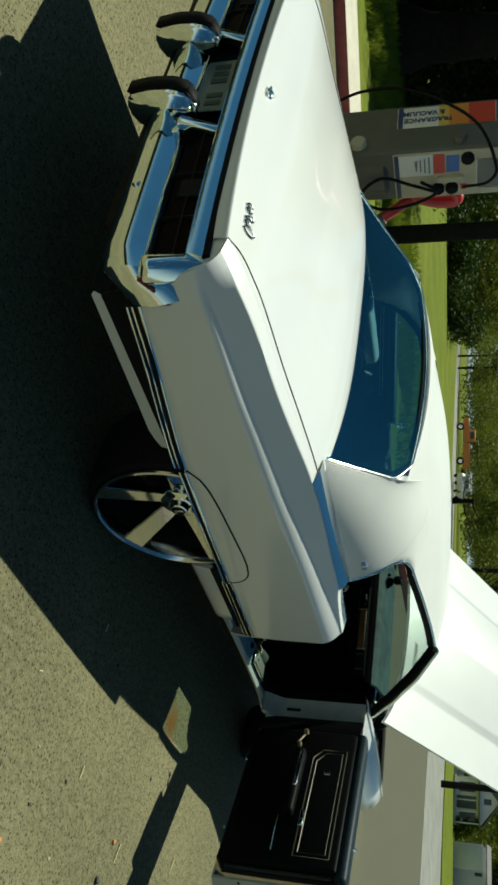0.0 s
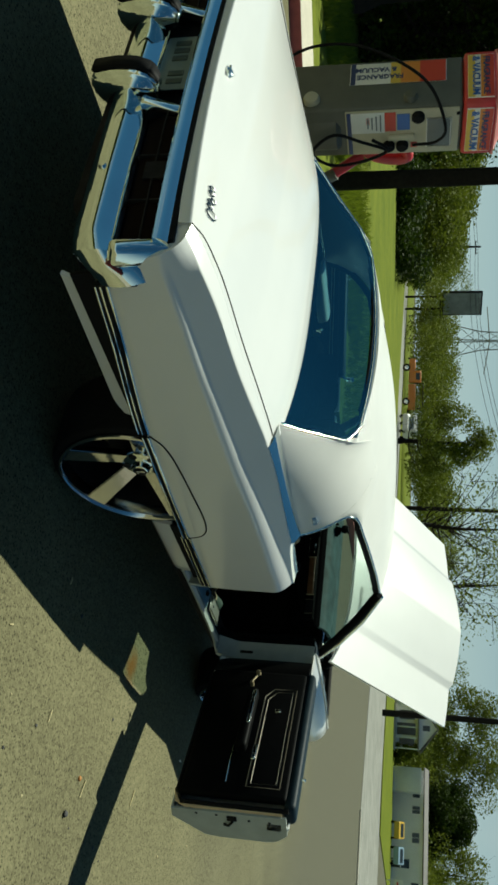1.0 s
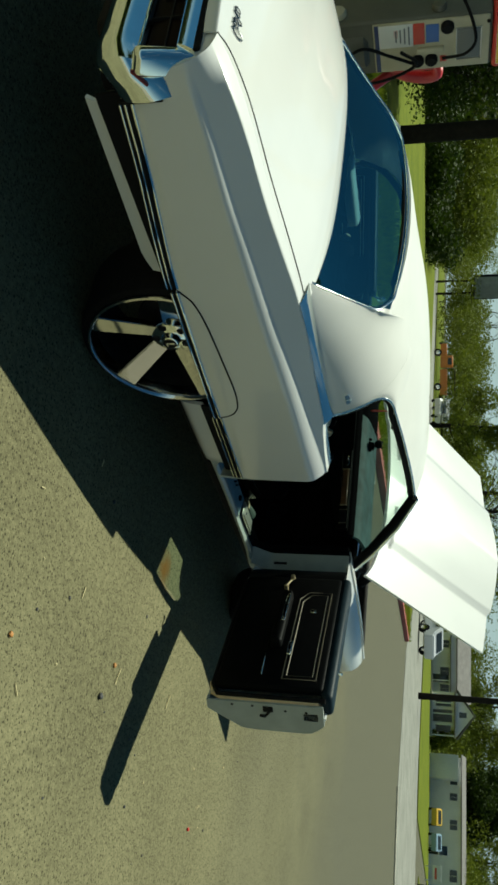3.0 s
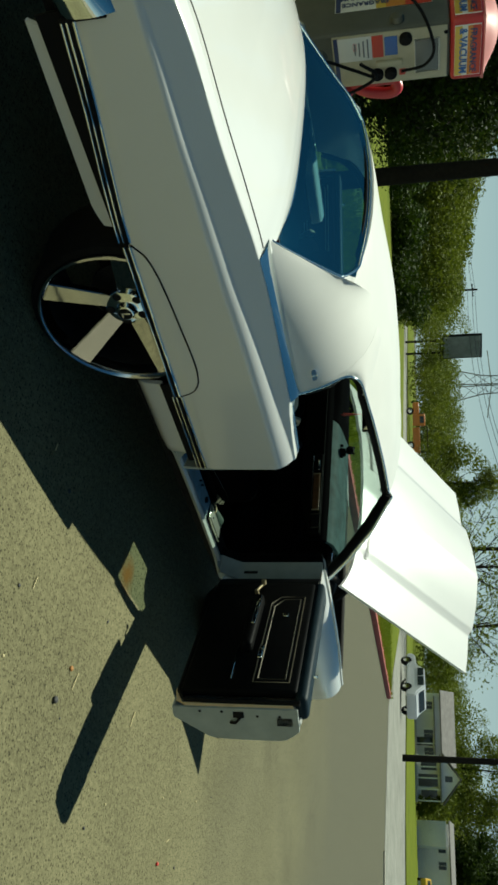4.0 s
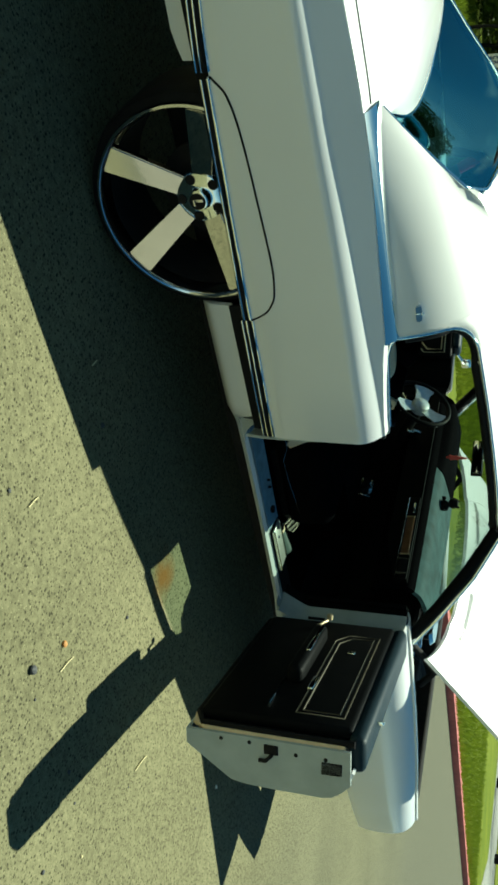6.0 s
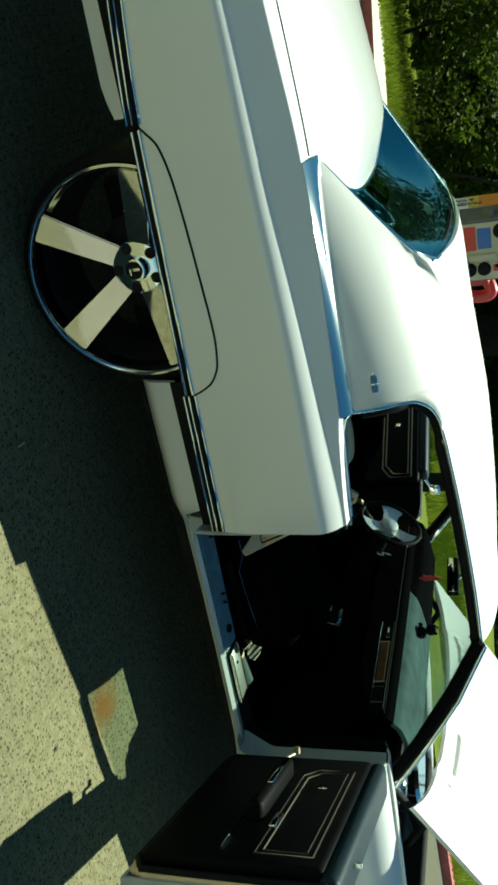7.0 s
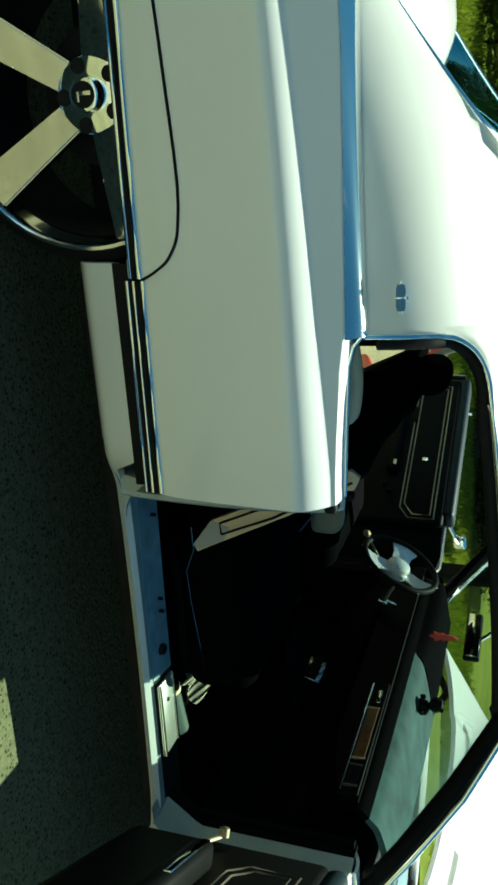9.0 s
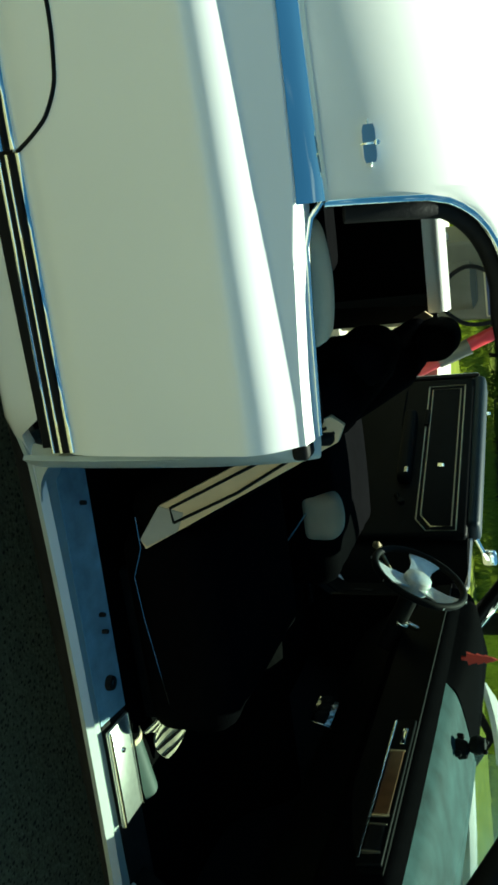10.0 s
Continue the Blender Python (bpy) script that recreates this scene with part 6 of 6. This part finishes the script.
both("kick_panel", sheet(lambda u, v: Vector((spread(2.05, 2.45, u), -0.795, spread(0.31, 0.92, v))), 4, 4, 0.02, True), BLACKTRIM)
part("toe_board", sheet(lambda u, v: Vector((spread(2.28, 2.44, u), spread(-0.79, 0.79, v), spread(0.32, 0.60, u))), 4, 6, 0.02), BLACKTRIM, car)
part("rear_seat", join(cushion(0.50, 1.30, 0.20, (0.52, 0, 0.55), 0.06, None, 9), cushion(0.46, 1.30, 0.16, (0.22, 0, 0.78), 0.06, Euler((0, radians(66), 0)), 9)), SEAT, car, "black vinyl rear bench")
part("rear_armrest", cushion(0.24, 0.075, 0.18, (0.665, -0.765, 0.848), 0.032), TAN, car, "tan padded rear side armrest")
part("rear_side_panel", sheet(lambda u, v: Vector((spread(0.30, 0.895, u), -spread(0.80, 0.845, v), spread(0.42, 0.925, v))), 6, 6, 0.02, True), BLACKTRIM, car)
part("rear_side_panel", sheet(lambda u, v: Vector((spread(0.30, 0.985, u), spread(0.80, 0.845, v), spread(0.34, 0.925, v))), 6, 6, 0.02), BLACKTRIM, car)
part("belt_top", sheet(lambda u, v: Vector((spread(0.46, 0.95, u), interp(v, (0, 0.770), (0.3, 0.776), (0.5, 0.792), (0.75, 0.835), (1, 0.888)), interp(v, (0, 0.905), (0.3, 0.945), (0.5, 0.960), (0.75, 0.967), (1, 0.962)))), 6, 16, 0.008, True), PAINT, car)
both("belt_ledge", sheet(lambda u, v: Vector((spread(0.53, 0.916, u), -spread(0.885, 0.80, v), spread(ridge(spread(0.53, 0.916, u)) - 0.004, 0.92, v))), 8, 3, 0.01), BLACKTRIM)
both("window_moulding", tube([(0.533, -0.889, 0.982), (0.556, -0.892, 0.962), (0.60, -0.892, 0.950), (0.72, -0.890, 0.943), (0.916, -0.890, 0.935)], 0.0055, 8), CHROME)
both("jamb_cap", join(rbox(0.048, 0.11, 0.030, (0.926, -0.878, 0.908), 0.008), rbox(0.02, 0.03, 0.045, (0.935, -0.85, 0.925), 0.006)), RUBBER)

# dashboard
def dash_at(u, v):
    return Vector((interp(u, (0, 2.14), (0.12, 2.075), (0.3, 2.07), (0.42, 2.105), (0.55, 2.14), (1.0, 2.36)) + 0.06 * (1 - (2 * v - 1) ** 2) * u, spread(-0.76, 0.76, v), interp(u, (0, 0.69), (0.12, 0.735), (0.3, 0.865), (0.42, 0.908), (0.55, 0.936), (1.0, 0.980))))


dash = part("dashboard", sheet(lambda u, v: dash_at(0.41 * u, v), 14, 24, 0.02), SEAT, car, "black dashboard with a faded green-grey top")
part("dash_top", sheet(lambda u, v: dash_at(spread(0.41, 1.0, u), 0.60 * v), 10, 18, 0.02), DASHTOP, dash, "faded green-grey dash top")
part("cluster_hood", sheet(lambda u, v: dash_at(spread(0.41, 1.0, u), spread(0.60, 1.0, v)) + Vector((-0.02 * math.sin(math.pi * u), 0, 0.022 * math.sin(math.pi * u) * math.sin(math.pi * v) ** 0.5)), 12, 12, 0.02), SEAT, dash)
dash.location = (-0.085, 0.02, 0.045)
part("lower_dash", sheet(lambda u, v: Vector((spread(2.30, 2.14, u), spread(-0.76, 0.76, v), spread(0.50, 0.70, u))), 4, 10, 0.02), BLACKTRIM, dash)
part("dash_face", sheet(lambda u, v: Vector((interp(u, (0, 2.08), (1, 2.066)), spread(-0.74, 0.74, v), spread(0.735, 0.868, u))), 4, 10, 0.01), BLACKTRIM, dash)
strip = part("trim_strip", rbox(0.012, 0.56, 0.062, (2.060, -0.45, 0.834), 0.004, 2, Euler((0, radians(-10), 0)).to_matrix()), BLACKTRIM, dash)
part("wood_insert", rbox(0.008, 0.25, 0.040, (2.053, -0.445, 0.834), 0.003, 2, Euler((0, radians(-10), 0)).to_matrix()), WOOD, strip, "wood-grain glovebox insert")
for z in (0.808, 0.860):
    part("strip_edge", tube([(2.055 + 0.17 * (z - 0.834), -0.72, z), (2.055 + 0.17 * (z - 0.834), -0.185, z)], 0.0042, 6), CHROME, strip)
for y in (-0.318, -0.572):
    part("insert_edge", rbox(0.010, 0.006, 0.044, (2.052, y, 0.834), 0.002), GOLD, strip)
part("clock", rbox(0.008, 0.070, 0.014, (2.050, -0.255, 0.842), 0.002), CHROME, strip)
part("ash_tray", rbox(0.010, 0.085, 0.040, (2.052, -0.650, 0.834), 0.004), RUBBER, strip)
for y in (-0.605, -0.695):
    part("tray_edge", rbox(0.012, 0.004, 0.044, (2.052, y, 0.834), 0.001), PEWTER, strip)
part("gauge_plate", rbox(0.010, 0.135, 0.072, (2.155, -0.010, 0.545), 0.008, 2, Euler((0, radians(18), 0)).to_matrix()), BOLDCHROME, dash, "chrome plate with three small dials")
for k in range(3):
    part("gauge", lathe([(0.0, -0.014), (0.017, -0.014), (0.021, -0.010), (0.022, 0.0)], 20, "x", (2.147, -0.010 + 0.043 * (k - 1), 0.545)), UNDER, dash)
# a small dashboard doll
doll = tagged(part("dashboard_doll", join(lathe([(0.0, 0.0), (0.026, 0.004), (0.032, 0.03), (0.026, 0.06), (0.0, 0.07)], 16, "z", (2.30, 0.04, 0.955)), lathe([(0.0, 0.0), (0.022, 0.008), (0.030, 0.028), (0.022, 0.050), (0.0, 0.055)], 16, "z", (2.285, 0.045, 1.018)), rbox(0.02, 0.018, 0.04, (2.285, 0.082, 0.985), 0.008), rbox(0.02, 0.018, 0.04, (2.285, -0.002, 0.985), 0.008), rbox(0.014, 0.014, 0.014, (2.29, 0.068, 1.07), 0.006), rbox(0.014, 0.014, 0.014, (2.29, 0.022, 1.07), 0.006)), RUBBER), "small black and grey doll standing on the dashboard", "doll")

doll.location = (-0.145, -0.045, 0.008)
# steering wheel and column
SPOKE = mat("brushed_spoke", (0.80, 0.82, 0.80), 0.45, 0.55, vary=0.15, scale=60)
wheel_m = Matrix.Translation((1.785, 0.405, 0.855)) @ Matrix.Rotation(radians(-62), 4, "Y")
st = part("steering_wheel", tube([(0.160 * math.cos(a), 0.160 * math.sin(a), 0) for a in np.linspace(0, 2 * math.pi, 48, endpoint=False)], 0.0125, 10, closed=True), RUBBER, car, "black-rimmed steering wheel with pierced chrome spokes")
st.matrix_local = wheel_m
for k in range(3):
    a0 = radians(-30 + 120 * k)
    bm = bmesh.new()
    bm.from_mesh(prism([(0.03, -0.035), (0.10, -0.040), (0.160, -0.068), (0.160, 0.068), (0.10, 0.040), (0.03, 0.035)], -0.003, 0.003, "z"))
    for v in bm.verts:
        r = math.hypot(v.co.x, v.co.y)
        v.co.z -= 0.035 * max(0, 1 - r / 0.176)
    bmesh.ops.rotate(bm, cent=(0, 0, 0), matrix=Matrix.Rotation(a0, 3, "Z"), verts=bm.verts[:])
    part("spoke", bm, SPOKE, st)
part("hub_cap", lathe([(0.0, 0.008), (0.030, 0.006), (0.046, -0.003), (0.050, -0.02), (0.050, -0.05)], 24, "z"), SPOKE, st)
part("column", tube([(0, 0, -0.04), (0, 0, -0.30)], 0.032, 12), RUBBER, st)
part("key_bunch", join(rbox(0.05, 0.012, 0.02, (0.045, -0.06, -0.15), 0.004), rbox(0.04, 0.02, 0.015, (0.015, -0.065, -0.16), 0.004)), CHROME, st)
part("shift_lever", join(tube([(-0.02, 0.03, -0.10), (-0.12, 0.10, -0.05), (-0.17, 0.12, -0.02)], 0.006, 8), lathe([(0, -0.016), (0.014, -0.010), (0.016, 0.004), (0.0, 0.016)], 14, "z", (-0.172, 0.121, -0.018))), GOLD, st)
# mirror and what hangs from it
mr = part("rear_view_mirror", rbox(0.020, 0.20, 0.058, (1.862, 0.05, 1.176), 0.008, 2, Euler((0, 0, radians(22))).to_matrix()), RUBBER, car)
part("mirror_glass", rbox(0.004, 0.185, 0.046, (1.850, 0.050, 1.176), 0.001, 1, Euler((0, 0, radians(22))).to_matrix()), CHROME, mr)
part("mirror_stem", tube([(1.87, 0.05, 1.20), (1.80, 0.04, 1.27), (1.74, 0.02, 1.335)], 0.008, 8), CHROME, mr)
tree_pts = [(0, 0.055), (0.012, 0.040), (0.008, 0.038), (0.020, 0.020), (0.012, 0.019), (0.027, -0.004), (0.016, -0.005), (0.032, -0.032), (0.008, -0.034), (0.008, -0.050), (-0.008, -0.050), (-0.008, -0.034), (-0.032, -0.032), (-0.016, -0.005), (-0.027, -0.004), (-0.012, 0.019), (-0.020, 0.020), (-0.008, 0.038), (-0.012, 0.040)]
fresh = tagged(part("air_freshener", prism(tree_pts, -0.0025, 0.0025, "y"), REDDECO), "red tree-shaped air freshener hanging below the mirror", "air freshener")
fresh.matrix_world = Matrix.Translation((1.915, 0.110, 1.062)) @ Matrix.Rotation(radians(25), 4, "Z")
part("cord", tube([(0, 0, 0.052), (0.03, 0, 0.12)], 0.0012, 4), REDDECO, fresh)

# ---- small litter on the paving ----
STRAW = mat("dry_straw", (0.55, 0.47, 0.25), 0.8, vary=0.2)
PEB = mat("dark_pebble", (0.05, 0.05, 0.05), 0.7, vary=0.3, scale=40, bump=0.4)
ORLEAF = mat("orange_dry_leaf", (0.45, 0.20, 0.05), 0.7, vary=0.2)
REDCAP = mat("red_plastic_cap", (0.60, 0.04, 0.03), 0.4, vary=0.1)
lit = random.Random(21)


def straw(x, y, a, length, material=None, label="thin dry straw lying on the paving"):
    pts = [Vector((-length / 2, 0, 0.004)), Vector((0, length * 0.06, 0.006)), Vector((length / 2, 0, 0.004))]
    ob = tagged(part("straw", tube(pts, 0.0028, 5), material or STRAW), label, "straw", "litter on the paving")
    ob.matrix_world = pose(x, y, 0, 0, 0, a)
    return ob


def pebble(x, y, r, material=None, label="small dark pebble lying on the paving", name="pebble"):
    bm = bmesh.new()
    bmesh.ops.create_icosphere(bm, subdivisions=2, radius=r)
    for v in bm.verts:
        v.co *= 1 + 0.25 * noise.noise(v.co * (1.4 / r) + Vector((x, y, 0)) * 7)
        v.co.z = v.co.z * 0.6
    lo = min(v.co.z for v in bm.verts)
    for v in bm.verts:
        v.co.z -= lo
    ob = tagged(part(name, bm, material or PEB), label, name.replace("_", " "), "litter on the paving")
    ob.location = (x, y, -0.001)
    return ob


for x, y, a, L in ((1.94, -1.83, 65, 0.10), (0.55, -1.78, 80, 0.055), (-0.02, -1.60, 20, 0.03), (1.13, -1.95, 70, 0.09), (0.42, -1.22, 85, 0.035), (2.9, -2.2, 30, 0.06), (0.2, -2.3, 140, 0.05)):
    straw(x, y, a, L)
pebble(0.97, -2.09, 0.016)
pebble(0.63, -1.30, 0.010)
pebble(2.86, -1.41, 0.009, STK["white"], "small white chip lying on the paving", "chip")
pebble(1.06, -1.92, 0.012, ORLEAF, "small orange leaf scrap on the paving", "leaf_scrap")
pebble(0.05, -2.15, 0.012, ORLEAF, "small orange leaf scrap on the paving", "leaf_scrap")
pebble(2.75, -2.35, 0.012, REDCAP, "small red plastic cap on the paving", "plastic_cap")
for k in range(34):
    pebble(lit.uniform(-0.6, 4.2), lit.uniform(-3.0, -1.55), lit.uniform(0.004, 0.008), PEB if lit.random() < 0.6 else STRAW, "tiny stone on the paving", "stone")

# folded striped cloth on the car's floor beside the sill
CLOTH = mat("cream_cloth", (0.55, 0.50, 0.36), 0.9, vary=0.12, scale=40, bump=0.2)
cl = part("striped_cloth", sheet(lambda u, v: Vector((0.17 * (u - 0.5), 0.10 * (v - 0.5) + 0.02 * math.sin(5 * u), 0.03 + 0.05 * v + 0.012 * math.sin(7 * u + 3 * v))), 14, 10, 0.006), CLOTH)
tagged(cl, "cream and black striped cloth lying on the car floor", "cloth")
cl.matrix_world = Matrix.Translation((1.735, -0.600, 0.325)) @ Matrix.Rotation(radians(38), 4, "Z") @ Matrix.Diagonal((0.86, 0.80, 0.9, 1))
for k in range(6):
    part("stripe", sheet(lambda u, v: Vector((0.17 * ((0.08 + 0.155 * k + 0.055 * u) - 0.5), 0.10 * (v - 0.5) + 0.02 * math.sin(5 * (0.08 + 0.155 * k + 0.055 * u)), 0.0325 + 0.05 * v + 0.012 * math.sin(7 * (0.08 + 0.155 * k + 0.055 * u) + 3 * v))), 3, 10), RUBBER, cl)
FOLDER = mat("dark_green_card", (0.035, 0.060, 0.048), 0.6, vary=0.25, scale=30)
fo = part("card_folder", sheet(lambda u, v: Vector((spread(-0.075, 0.085, u), spread(-0.030, 0.032, v), 0.014 * math.sin(math.pi * v) + 0.008 * u)), 10, 8, 0.004), FOLDER)
tagged(fo, "dark green card folder with a tan edge on the car floor", "folder")
fo.matrix_world = Matrix.Translation((1.755, -0.718, 0.352)) @ Matrix.Rotation(radians(8), 4, "Z")
part("tan_edge", sheet(lambda u, v: Vector((spread(-0.084, -0.070, u), spread(-0.032, 0.034, v), 0.004 + 0.014 * math.sin(math.pi * v))), 3, 8, 0.003), TAN, fo)
